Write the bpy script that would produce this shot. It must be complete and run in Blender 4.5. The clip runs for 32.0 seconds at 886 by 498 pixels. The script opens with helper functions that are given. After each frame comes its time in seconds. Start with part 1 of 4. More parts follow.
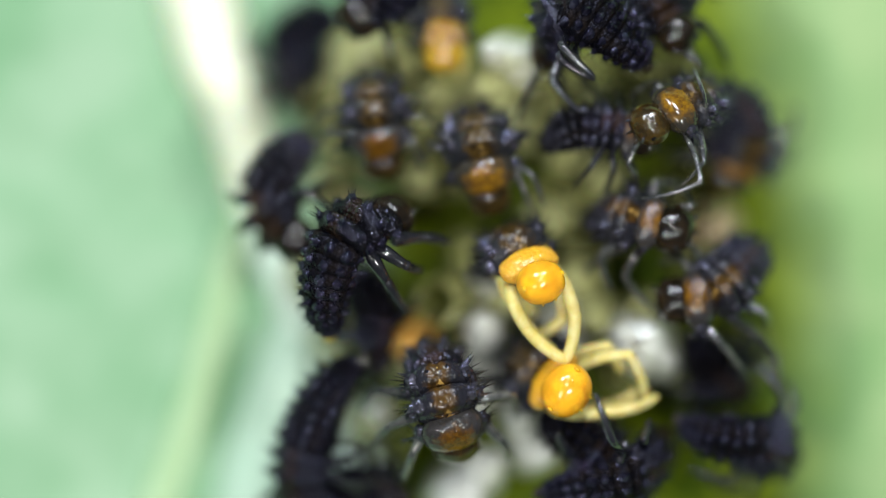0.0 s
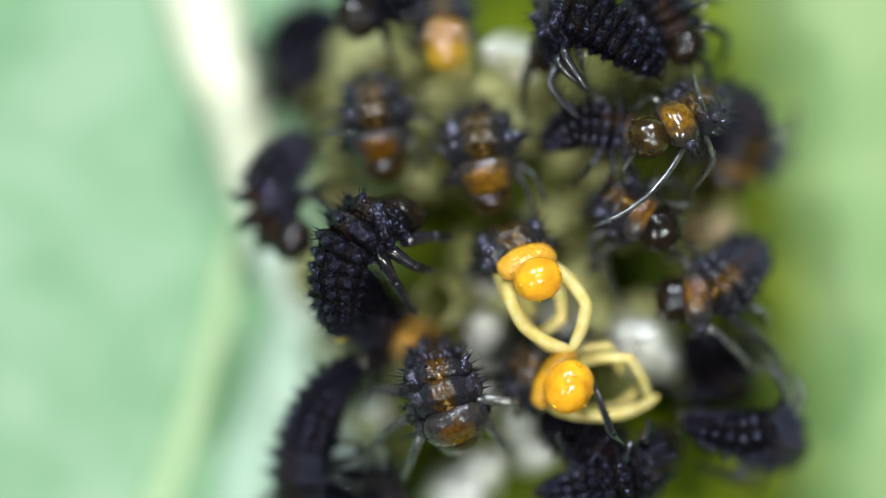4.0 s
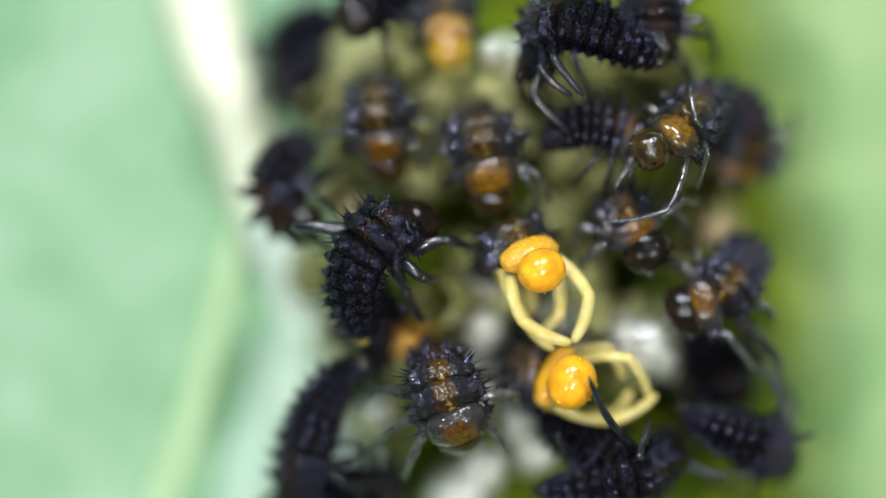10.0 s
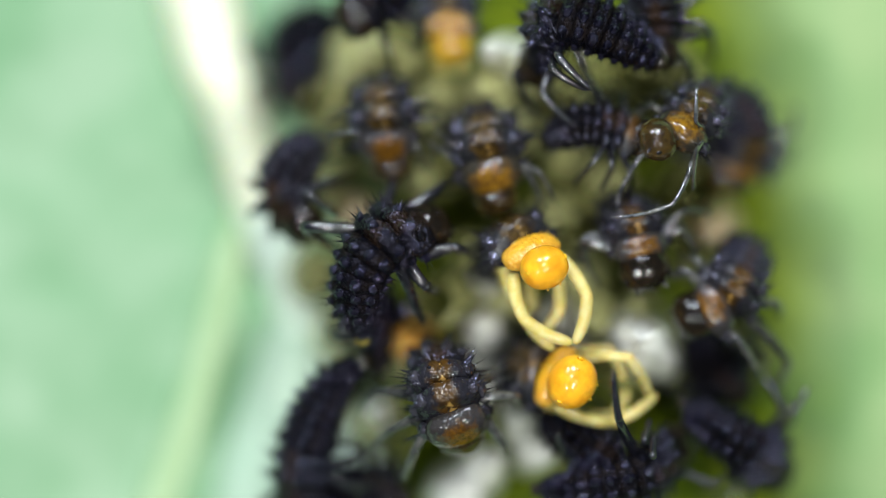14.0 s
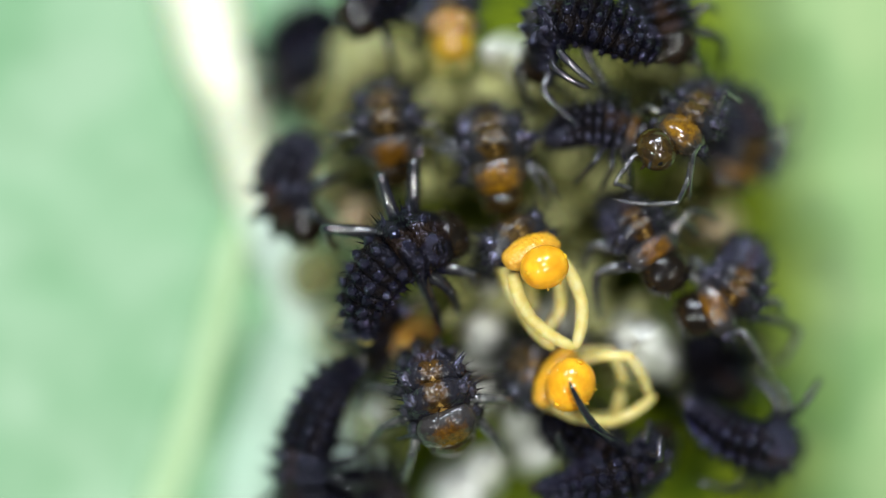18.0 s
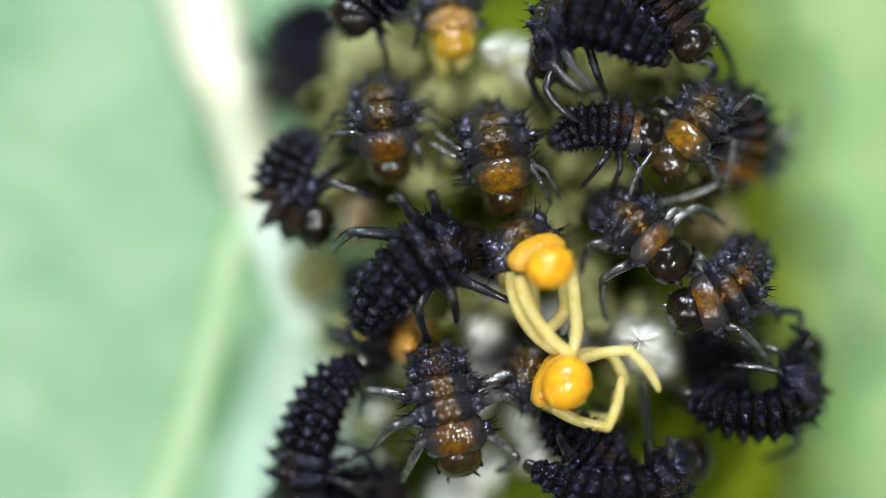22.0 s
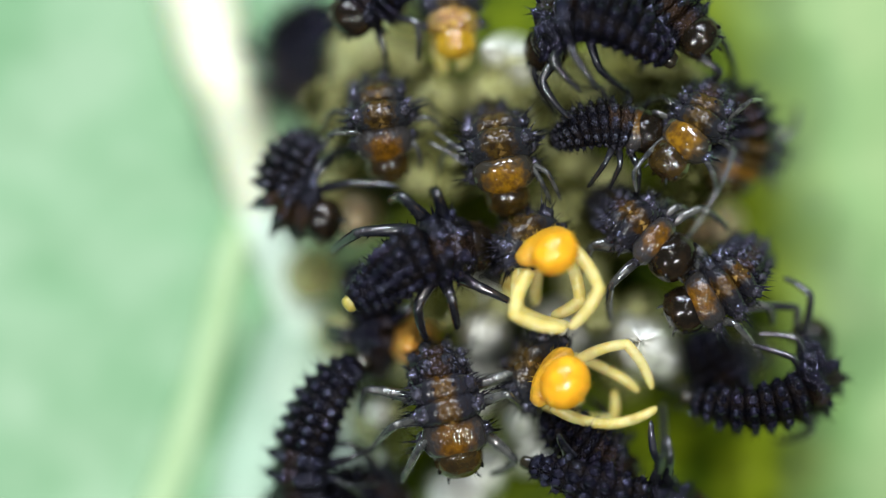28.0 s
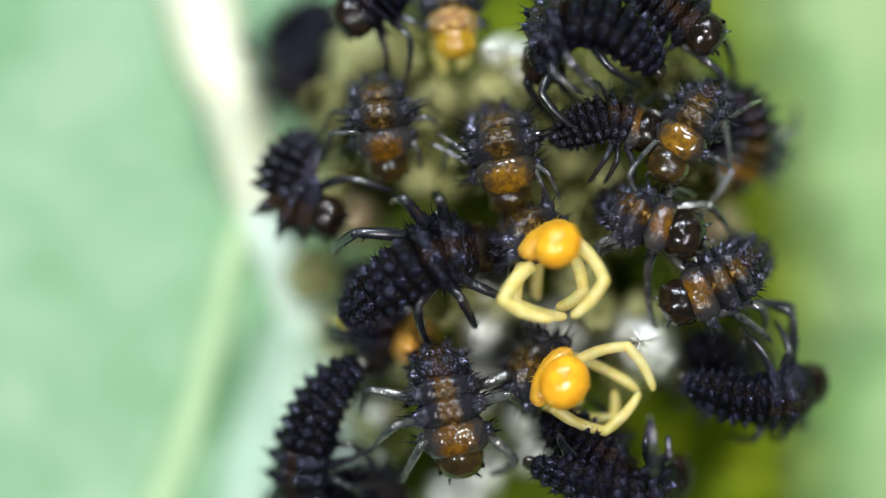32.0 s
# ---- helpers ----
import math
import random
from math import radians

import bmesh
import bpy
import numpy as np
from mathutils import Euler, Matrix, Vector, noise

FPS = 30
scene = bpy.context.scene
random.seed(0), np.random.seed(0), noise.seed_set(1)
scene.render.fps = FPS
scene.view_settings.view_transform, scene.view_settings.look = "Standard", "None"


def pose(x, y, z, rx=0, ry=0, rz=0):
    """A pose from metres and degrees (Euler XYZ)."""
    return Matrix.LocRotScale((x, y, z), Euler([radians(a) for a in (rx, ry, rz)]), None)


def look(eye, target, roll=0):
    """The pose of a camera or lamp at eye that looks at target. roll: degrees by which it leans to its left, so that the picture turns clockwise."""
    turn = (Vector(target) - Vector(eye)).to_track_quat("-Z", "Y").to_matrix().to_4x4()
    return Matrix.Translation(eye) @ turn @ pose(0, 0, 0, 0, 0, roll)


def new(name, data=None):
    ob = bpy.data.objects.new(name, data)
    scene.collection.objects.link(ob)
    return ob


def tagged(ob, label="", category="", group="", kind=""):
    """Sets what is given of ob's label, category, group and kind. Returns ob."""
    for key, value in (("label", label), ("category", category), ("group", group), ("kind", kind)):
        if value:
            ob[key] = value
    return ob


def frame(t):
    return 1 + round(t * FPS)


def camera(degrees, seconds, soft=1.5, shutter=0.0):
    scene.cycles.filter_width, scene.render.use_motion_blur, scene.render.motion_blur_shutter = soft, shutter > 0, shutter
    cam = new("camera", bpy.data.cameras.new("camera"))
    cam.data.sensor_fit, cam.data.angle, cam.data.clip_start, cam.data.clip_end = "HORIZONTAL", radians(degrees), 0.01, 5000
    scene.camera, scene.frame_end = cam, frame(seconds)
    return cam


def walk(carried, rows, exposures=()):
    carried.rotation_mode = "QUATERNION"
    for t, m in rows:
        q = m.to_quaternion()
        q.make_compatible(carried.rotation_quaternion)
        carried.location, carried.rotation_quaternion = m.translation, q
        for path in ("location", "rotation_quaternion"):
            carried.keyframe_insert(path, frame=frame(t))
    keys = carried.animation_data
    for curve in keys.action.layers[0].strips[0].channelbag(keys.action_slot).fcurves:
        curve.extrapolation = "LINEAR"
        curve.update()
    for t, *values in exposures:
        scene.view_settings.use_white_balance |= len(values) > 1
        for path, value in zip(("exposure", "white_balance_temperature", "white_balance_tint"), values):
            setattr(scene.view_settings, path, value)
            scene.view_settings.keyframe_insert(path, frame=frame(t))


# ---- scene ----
# A clutch of newly hatched ladybird larvae on the underside of a leaf, seen straight down a macro lens.
# Lengths in this file are in millimetres and are turned into metres by MM.
MM = 0.001
LENS_H = 81.90          # height of the lens over the leaf, before it is focused down
PLANE = 1.90            # height of the plane that is sharp at first
FOCUS = LENS_H - PLANE  # the lens stays focused at this distance
DROP = 0.38             # how far the lens is racked down at 19.5 s

cam = camera(2 * math.degrees(math.atan(3.92 / 80.0)), 32.0, soft=0.9)
cam.data.dof.use_dof = True
cam.data.dof.focus_distance = FOCUS * MM
cam.data.dof.aperture_fstop = cam.data.lens / 12.5
walk(cam, [(0.0, pose(0, 0, LENS_H * MM)),
           (18.9, pose(0, 0, LENS_H * MM)),
           (19.5, pose(0, 0, (LENS_H - 0.55 * DROP) * MM)),
           (20.3, pose(0, 0, (LENS_H - DROP) * MM)),
           (32.0, pose(0, 0, (LENS_H - DROP) * MM))])


def spot(u, v, h):
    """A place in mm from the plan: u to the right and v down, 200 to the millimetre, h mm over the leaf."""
    s = 0.005 * (LENS_H - h) / FOCUS
    return Vector(((u - 784) * s, (441 - v) * s, h))


# ---- light: two bright lamps side by side beyond the clutch, three small ones round the lens, a dim room ----
world = bpy.data.worlds.new("room")
scene.world = world
world.use_nodes = True
world.node_tree.nodes["Background"].inputs[0].default_value = (0.85, 0.91, 1.0, 1)
world.node_tree.nodes["Background"].inputs[1].default_value = 0.11


def lamp(name, x, y, z, size, watts, colour):
    data = bpy.data.lights.new(name, "AREA")
    data.shape, data.size, data.energy, data.color = "DISK", size * MM, watts, colour
    ob = new(name, data)
    ob.matrix_world = look((x * MM, y * MM, z * MM), (0, 0, 1.5 * MM))
    return tagged(ob, "small white lamp of the microscope's ring", "lamp", "ring lamps")


for x in (-27, 8):
    tagged(lamp("side_lamp", 1.35 * x, 76, 58, 19.0, 0.060, (0.86, 0.93, 1.0)), "bright white lamp on a bent arm beside the leaf", "lamp", "side lamps")
for x, y, watts in ((-24, -16, 0.0235), (24, -14, 0.0235), (2, 24, 0.017)):
    lamp("ring_lamp", x, y, 62, 3.6, watts, (0.95, 0.96, 0.90))
scene.view_settings.exposure = 0.0


# ---- materials ----
def material(name, base, rough=0.5, second=None, scale=8.0, spread=(0.4, 0.65), bump=0.0, bump_scale=40.0, metal=0.0,
             sss=0.0, sss_mm=0.15, coat=0.0, spec=0.5, vary=0.0, alpha=1.0):
    """A principled material with colour and relief from noise; scale counts features per mm."""
    m = bpy.data.materials.new(name)
    m.use_nodes = True
    nt = m.node_tree
    n, l = nt.nodes, nt.links
    b = n["Principled BSDF"]
    b.inputs["Base Color"].default_value = (*base, 1)
    b.inputs["Roughness"].default_value = rough
    b.inputs["Metallic"].default_value = metal
    b.inputs["Specular IOR Level"].default_value = spec
    b.inputs["Coat Weight"].default_value = coat
    b.inputs["Coat Roughness"].default_value = 0.08
    b.inputs["Alpha"].default_value = alpha
    if sss:
        b.inputs["Subsurface Weight"].default_value = sss
        b.inputs["Subsurface Radius"].default_value = (1.0, 0.55, 0.2)
        b.inputs["Subsurface Scale"].default_value = sss_mm * MM
    tc = n.new("ShaderNodeTexCoord")
    if second:
        no = n.new("ShaderNodeTexNoise")
        no.inputs["Scale"].default_value = scale / MM
        no.inputs["Detail"].default_value = 5
        l.new(tc.outputs["Object"], no.inputs["Vector"])
        ra = n.new("ShaderNodeValToRGB")
        ra.color_ramp.elements[0].position, ra.color_ramp.elements[1].position = spread
        ra.color_ramp.elements[0].color, ra.color_ramp.elements[1].color = (*base, 1), (*second, 1)
        l.new(no.outputs["Fac"], ra.inputs["Fac"])
        out = ra.outputs["Color"]
        if vary:
            oi = n.new("ShaderNodeObjectInfo")
            hs = n.new("ShaderNodeHueSaturation")
            mr = n.new("ShaderNodeMapRange")
            mr.inputs["To Min"].default_value, mr.inputs["To Max"].default_value = 1 - vary, 1 + vary
            l.new(oi.outputs["Random"], mr.inputs["Value"])
            l.new(mr.outputs["Result"], hs.inputs["Value"])
            l.new(out, hs.inputs["Color"])
            out = hs.outputs["Color"]
        l.new(out, b.inputs["Base Color"])
    if bump:
        no2 = n.new("ShaderNodeTexNoise")
        no2.inputs["Scale"].default_value = bump_scale / MM
        no2.inputs["Detail"].default_value = 4
        l.new(tc.outputs["Object"], no2.inputs["Vector"])
        bp = n.new("ShaderNodeBump")
        bp.inputs["Strength"].default_value = bump
        bp.inputs["Distance"].default_value = 0.02 * MM
        l.new(no2.outputs["Fac"], bp.inputs["Height"])
        l.new(bp.outputs["Normal"], b.inputs["Normal"])
    return m


def granules(m, strength, scale, deep):
    """Cover a material with small rounded granules, as on a larva's skin; scale counts them per mm."""
    n, l = m.node_tree.nodes, m.node_tree.links
    tc = n.new("ShaderNodeTexCoord")
    vo = n.new("ShaderNodeTexVoronoi")
    vo.inputs["Scale"].default_value = scale / MM
    l.new(tc.outputs["Object"], vo.inputs["Vector"])
    no = n.new("ShaderNodeTexNoise")
    no.inputs["Scale"].default_value, no.inputs["Detail"].default_value = 0.4 * scale / MM, 3
    l.new(tc.outputs["Object"], no.inputs["Vector"])
    su = n.new("ShaderNodeMath"); su.operation = "SUBTRACT"
    l.new(no.outputs["Fac"], su.inputs[0])
    l.new(vo.outputs["Distance"], su.inputs[1])
    bp = n.new("ShaderNodeBump")
    bp.inputs["Strength"].default_value, bp.inputs["Distance"].default_value = strength, deep * MM
    l.new(su.outputs[0], bp.inputs["Height"])
    l.new(bp.outputs["Normal"], n["Principled BSDF"].inputs["Normal"])
    return m


def patched(name, centre, side, width, rough=0.3, sss=0.0, spots=None, soft=0.35, spec=0.3, grain=0.9, suture=None, oval=0.0):
    """Cuticle with a paler patch along the back (local y = 0) that fades to dark sides, with a mottled border."""
    m = granules(material(name, centre, rough, spec=spec, sss=sss, sss_mm=0.1), grain, 24, 0.022)
    n, l = m.node_tree.nodes, m.node_tree.links
    tc = n.new("ShaderNodeTexCoord")
    sep = n.new("ShaderNodeSeparateXYZ")
    l.new(tc.outputs["Object"], sep.inputs[0])
    ab = n.new("ShaderNodeMath"); ab.operation = "ABSOLUTE"
    l.new(sep.outputs["Y"], ab.inputs[0])
    if oval:   # the patch is round: it ends before the front and the back of the plate as well
        sq = n.new("ShaderNodeVectorMath"); sq.operation = "MULTIPLY"
        sq.inputs[1].default_value = (oval, 1, 0)
        l.new(tc.outputs["Object"], sq.inputs[0])
        ln = n.new("ShaderNodeVectorMath"); ln.operation = "LENGTH"
        l.new(sq.outputs[0], ln.inputs[0])
        l.new(ln.outputs["Value"], ab.inputs[0])
    no = n.new("ShaderNodeTexNoise")
    no.inputs["Scale"].default_value, no.inputs["Detail"].default_value = 11 / MM, 4
    l.new(tc.outputs["Object"], no.inputs["Vector"])
    ad = n.new("ShaderNodeMath"); ad.operation = "MULTIPLY_ADD"
    l.new(no.outputs["Fac"], ad.inputs[0])
    ad.inputs[1].default_value = 0.22 * MM
    l.new(ab.outputs[0], ad.inputs[2])
    mr = n.new("ShaderNodeMapRange")
    mr.inputs["From Min"].default_value = (width * (1 - soft) + 0.11) * MM
    mr.inputs["From Max"].default_value = (width * (1 + soft) + 0.11) * MM
    l.new(ad.outputs[0], mr.inputs["Value"])
    no2 = n.new("ShaderNodeTexNoise")
    no2.inputs["Scale"].default_value, no2.inputs["Detail"].default_value = 16 / MM, 3
    l.new(tc.outputs["Object"], no2.inputs["Vector"])
    ra = n.new("ShaderNodeValToRGB")
    ra.color_ramp.elements[0].position, ra.color_ramp.elements[1].position = 0.38, 0.62
    ra.color_ramp.elements[0].color = (*(spots or [c * 0.45 for c in centre]), 1)
    ra.color_ramp.elements[1].color = (*centre, 1)
    l.new(no2.outputs["Fac"], ra.inputs["Fac"])
    mx = n.new("ShaderNodeMix"); mx.data_type = "RGBA"
    l.new(mr.outputs["Result"], mx.inputs[0])
    l.new(ra.outputs["Color"], mx.inputs[6])
    mx.inputs[7].default_value = (*side, 1)
    out = mx.outputs[2]
    if suture:   # a fine pale seam down the middle
        sm = n.new("ShaderNodeMapRange")
        sm.inputs["From Min"].default_value, sm.inputs["From Max"].default_value = (0.10 + 0.016) * MM, (0.10 + 0.004) * MM
        l.new(ad.outputs[0], sm.inputs["Value"])
        mx2 = n.new("ShaderNodeMix"); mx2.data_type = "RGBA"
        l.new(sm.outputs["Result"], mx2.inputs[0])
        l.new(out, mx2.inputs[6])
        mx2.inputs[7].default_value = (*suture, 1)
        out = mx2.outputs[2]
    l.new(out, n["Principled BSDF"].inputs["Base Color"])
    return m


DARK = granules(material("dark_cuticle", (0.0022, 0.0024, 0.0042), 0.24, (0.0070, 0.0054, 0.0050), 9, vary=0.25, spec=0.06), 0.9, 24, 0.02)
DARK_THORAX = patched("dark_thorax_cuticle", (0.016, 0.010, 0.007), (0.0036, 0.0036, 0.005), 0.09, 0.19)
BROWN_ABDOMEN = patched("brown_abdomen_cuticle", (0.024, 0.014, 0.007), (0.0060, 0.0060, 0.0085), 0.10, 0.18)
BROWN = patched("brown_thorax_cuticle", (0.052, 0.031, 0.007), (0.015, 0.016, 0.020), 0.120, 0.18, 0.05, (0.018, 0.011, 0.005), 0.3, 0.25, 0.30, (0.13, 0.08, 0.024))
BROWN_PLATE = patched("orange_neck_plate", (0.200, 0.100, 0.005), (0.024, 0.021, 0.016), 0.175, 0.13, 0.04, (0.090, 0.042, 0.005), 0.3, 0.6, 0.07, None, 1.2)
RUST_THORAX = patched("rust_grey_thorax", (0.058, 0.028, 0.005), (0.013, 0.013, 0.018), 0.090, 0.18, 0.02, (0.020, 0.012, 0.005), 0.35, 0.3, 0.4, (0.30, 0.18, 0.05))
RUST_PLATE = patched("rust_neck_plate", (0.125, 0.055, 0.004), (0.028, 0.026, 0.027), 0.160, 0.12, 0.04, (0.060, 0.027, 0.004), 0.3, 0.45, 0.28, None, 1.2)
HONEY_PLATE = patched("honey_neck_plate", (0.38, 0.23, 0.025), (0.16, 0.10, 0.016), 0.16, 0.10, 0.2, (0.20, 0.09, 0.015), 0.4, 1.0)
HONEY_HEAD = material("honey_head", (0.30, 0.175, 0.010), 0.18, (0.40, 0.25, 0.018), 7, bump=0.4, bump_scale=20, sss=0.3, coat=0.4)
MIXED = patched("brown_black_thorax", (0.026, 0.015, 0.008), (0.006, 0.006, 0.0085), 0.12, 0.18, 0.0, (0.016, 0.010, 0.007), 0.35, 0.16)
TUBERCLE = granules(material("blue_black_tubercle", (0.0030, 0.0032, 0.008), 0.10, (0.008, 0.0075, 0.014), 20, vary=0.3, spec=0.60), 0.9, 24, 0.024)
TUBERCLE_GREY = granules(material("grey_tubercle", (0.010, 0.010, 0.015), 0.10, (0.030, 0.029, 0.036), 20, vary=0.3, spec=0.8), 0.9, 24, 0.024)
HEAD_DARK = material("black_brown_head", (0.006, 0.0045, 0.003), 0.10, (0.016, 0.010, 0.005), 7, bump=0.9, bump_scale=9, coat=0.1, spec=0.35)
HEAD_BROWN = material("brown_head", (0.016, 0.010, 0.003), 0.12, (0.045, 0.027, 0.005), 6, bump=1.0, bump_scale=9, coat=0.3, sss=0.1)
AMBER = patched("orange_soft_cuticle", (0.70, 0.37, 0.024), (0.58, 0.32, 0.040), 0.17, 0.20, 0.5, (0.62, 0.31, 0.018), 0.45, 0.6, 0.45)
AMBER_HEAD = material("orange_soft_head", (0.66, 0.31, 0.012), 0.20, (0.84, 0.43, 0.020), 8, bump=0.35, bump_scale=11, sss=0.7, sss_mm=0.18, coat=0.05)
PALE_LEG = material("pale_yellow_leg", (0.74, 0.60, 0.17), 0.16, (0.84, 0.74, 0.33), 9, alpha=0.48, bump=0.25, bump_scale=25, sss=0.3, sss_mm=0.10)
LEG_DARK = material("black_leg", (0.005, 0.006, 0.010), 0.13, (0.014, 0.014, 0.017), 12, spec=1.0, bump=0.12, bump_scale=40, vary=0.3)
LEG_GREY = material("grey_glassy_leg", (0.016, 0.018, 0.021), 0.12, (0.060, 0.061, 0.058), 10, spec=1.0, coat=0.5, bump=0.12, bump_scale=40, vary=0.3)
TAIL_DARK = material("dark_tail_tip", (0.020, 0.016, 0.008), 0.2, (0.008, 0.007, 0.006), 9)
TAIL = material("yellow_tail_tip", (0.34, 0.29, 0.06), 0.2, (0.16, 0.12, 0.03), 9, sss=0.3, sss_mm=0.08)
EYE = material("black_eye", (0.004, 0.004, 0.004), 0.08)
SHELL = material("white_eggshell", (0.80, 0.81, 0.77), 0.28, (0.92, 0.93, 0.91), 3, bump=0.3, bump_scale=9, alpha=0.94, coat=0.8)
SHELL_THIN = material("glassy_eggshell", (0.32, 0.32, 0.10), 0.20, (0.48, 0.48, 0.22), 3, bump=0.4, bump_scale=9, alpha=0.50)
SHELL_CREAM = material("cream_eggshell", (0.40, 0.40, 0.17), 0.22, (0.56, 0.56, 0.30), 3, bump=0.4, bump_scale=9, alpha=0.9)
EGG = material("tan_egg", (0.42, 0.32, 0.19), 0.35, (0.50, 0.40, 0.26), 4, bump=0.3, bump_scale=12, sss=0.3)
EGG_ORANGE = material("orange_egg", (0.48, 0.23, 0.04), 0.32, (0.56, 0.31, 0.07), 4, bump=0.3, bump_scale=12, sss=0.3)
VEIN = material("white_vein", (0.62, 0.66, 0.50), 0.45, (0.72, 0.75, 0.62), 2, bump=0.4, bump_scale=8, sss=0.2)
VEIN_MINT = material("mint_vein", (0.57, 0.71, 0.61), 0.45, (0.65, 0.77, 0.68), 2, bump=0.4, bump_scale=8)
VEIN_SOFT = material("soft_mint_vein", (0.36, 0.52, 0.40), 0.5, (0.42, 0.57, 0.46), 2, bump=0.4, bump_scale=8)
VEIN_GREEN = material("pale_green_vein", (0.28, 0.42, 0.225), 0.45, (0.33, 0.46, 0.265), 2, bump=0.4, bump_scale=8)


for m in (DARK, DARK_THORAX, TUBERCLE, TUBERCLE_GREY, MIXED, BROWN_ABDOMEN):   # black skin shines blue
    m.node_tree.nodes["Principled BSDF"].inputs["Specular Tint"].default_value = (0.66, 0.68, 1.0, 1)


def leaf_material():
    """Pale green underside, yellower and painted darker for shade where the clutch sits and along its far side, with
    cells and blotches.
    """
    m = material("leaf_underside", (0.20, 0.40, 0.17), 0.6, bump=0.5, bump_scale=7, spec=0.08)
    n, l = m.node_tree.nodes, m.node_tree.links
    tc = n.new("ShaderNodeTexCoord")
    no = n.new("ShaderNodeTexNoise")
    no.inputs["Scale"].default_value, no.inputs["Detail"].default_value = 0.9 / MM, 6
    l.new(tc.outputs["Object"], no.inputs["Vector"])
    ra = n.new("ShaderNodeValToRGB")
    ra.color_ramp.elements[0].position, ra.color_ramp.elements[1].position = 0.35, 0.68
    ra.color_ramp.elements[0].color, ra.color_ramp.elements[1].color = (0.155, 0.300, 0.168, 1), (0.265, 0.395, 0.270, 1)
    l.new(no.outputs["Fac"], ra.inputs["Fac"])
    # the yellow-green zone, an oval about the clutch, darkened to paint in its shade
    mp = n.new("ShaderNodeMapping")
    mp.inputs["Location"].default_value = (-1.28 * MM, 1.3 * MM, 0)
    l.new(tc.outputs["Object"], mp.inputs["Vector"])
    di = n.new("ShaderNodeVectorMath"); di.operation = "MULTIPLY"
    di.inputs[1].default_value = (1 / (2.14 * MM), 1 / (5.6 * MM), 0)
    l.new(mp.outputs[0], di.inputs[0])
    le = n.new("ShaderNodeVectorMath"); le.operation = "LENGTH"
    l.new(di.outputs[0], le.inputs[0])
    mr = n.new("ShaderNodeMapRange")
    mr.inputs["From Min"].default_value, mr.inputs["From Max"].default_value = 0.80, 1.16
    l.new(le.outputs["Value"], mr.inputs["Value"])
    # the blade is yellower beyond the clutch than on the midrib's far side
    sp = n.new("ShaderNodeSeparateXYZ")
    l.new(tc.outputs["Object"], sp.inputs[0])
    mr2 = n.new("ShaderNodeMapRange")
    mr2.inputs["From Min"].default_value, mr2.inputs["From Max"].default_value = -1.5 * MM, 3.0 * MM
    l.new(sp.outputs["X"], mr2.inputs["Value"])
    tint = n.new("ShaderNodeMix"); tint.data_type, tint.blend_type = "RGBA", "MULTIPLY"
    l.new(mr2.outputs["Result"], tint.inputs[0])
    l.new(ra.outputs["Color"], tint.inputs[6])
    tint.inputs[7].default_value = (0.98, 0.93, 0.66, 1)
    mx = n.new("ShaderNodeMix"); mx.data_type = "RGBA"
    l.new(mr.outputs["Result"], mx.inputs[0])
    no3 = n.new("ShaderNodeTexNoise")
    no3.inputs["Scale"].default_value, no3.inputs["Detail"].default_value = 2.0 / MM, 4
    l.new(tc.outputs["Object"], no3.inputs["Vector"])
    # blotchy yellow-green of the leaf, with the clutch's shade put into both tones
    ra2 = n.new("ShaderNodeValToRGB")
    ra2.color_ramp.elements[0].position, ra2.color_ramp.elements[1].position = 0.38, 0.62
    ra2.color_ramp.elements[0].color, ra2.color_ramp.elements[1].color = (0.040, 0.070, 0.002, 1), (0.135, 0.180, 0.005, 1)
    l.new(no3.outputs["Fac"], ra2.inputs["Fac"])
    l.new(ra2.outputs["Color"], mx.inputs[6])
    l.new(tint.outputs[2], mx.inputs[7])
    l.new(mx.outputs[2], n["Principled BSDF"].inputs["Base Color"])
    return m


LEAF = leaf_material()


# ---- mesh helpers ----
def mesh(name, verts, faces, mat, smooth=True):
    me = bpy.data.meshes.new(name)
    me.from_pydata([(x * MM, y * MM, z * MM) for x, y, z in verts], [], faces)
    me.materials.append(mat)
    if smooth:
        me.polygons.foreach_set("use_smooth", [True] * len(me.polygons))
    me.update()
    return me


def part(name, me, parent, label=""):
    ob = new(name, me)
    ob.parent = parent
    if label:
        ob["label"] = label
    return ob


def join(*shapes):
    """Join (verts, faces) shapes into one."""
    verts, faces = [], []
    for v, f in shapes:
        o = len(verts)
        verts += [tuple(p) for p in v]
        faces += [tuple(i + o for i in q) for q in f]
    return verts, faces


def barrel(rx, ry, rz, n=18, m=10, power=2.0, rough=0.0, seed=0):
    """A closed rounded body about the x axis; power over 2 makes it squarer along its length."""
    verts = [(-rx, 0, 0)]
    for i in range(1, m):
        x = -math.cos(math.pi * i / m)
        r = (1 - abs(x) ** power) ** (1 / power)
        for j in range(n):
            a = 2 * math.pi * j / n
            p = Vector((x * rx, ry * r * math.cos(a), rz * r * math.sin(a)))
            if rough:
                p *= 1 + rough * noise.noise(p * 9 + Vector((seed, seed * 2, 0)))
            verts.append(tuple(p))
    verts.append((rx, 0, 0))
    faces = [(0, 1 + (j + 1) % n, 1 + j) for j in range(n)]
    for i in range(m - 2):
        for j in range(n):
            a, b = 1 + i * n + j, 1 + i * n + (j + 1) % n
            faces.append((a, b, b + n, a + n))
    last, o = len(verts) - 1, 1 + (m - 2) * n
    faces += [(o + j, o + (j + 1) % n, last) for j in range(n)]
    return verts, faces


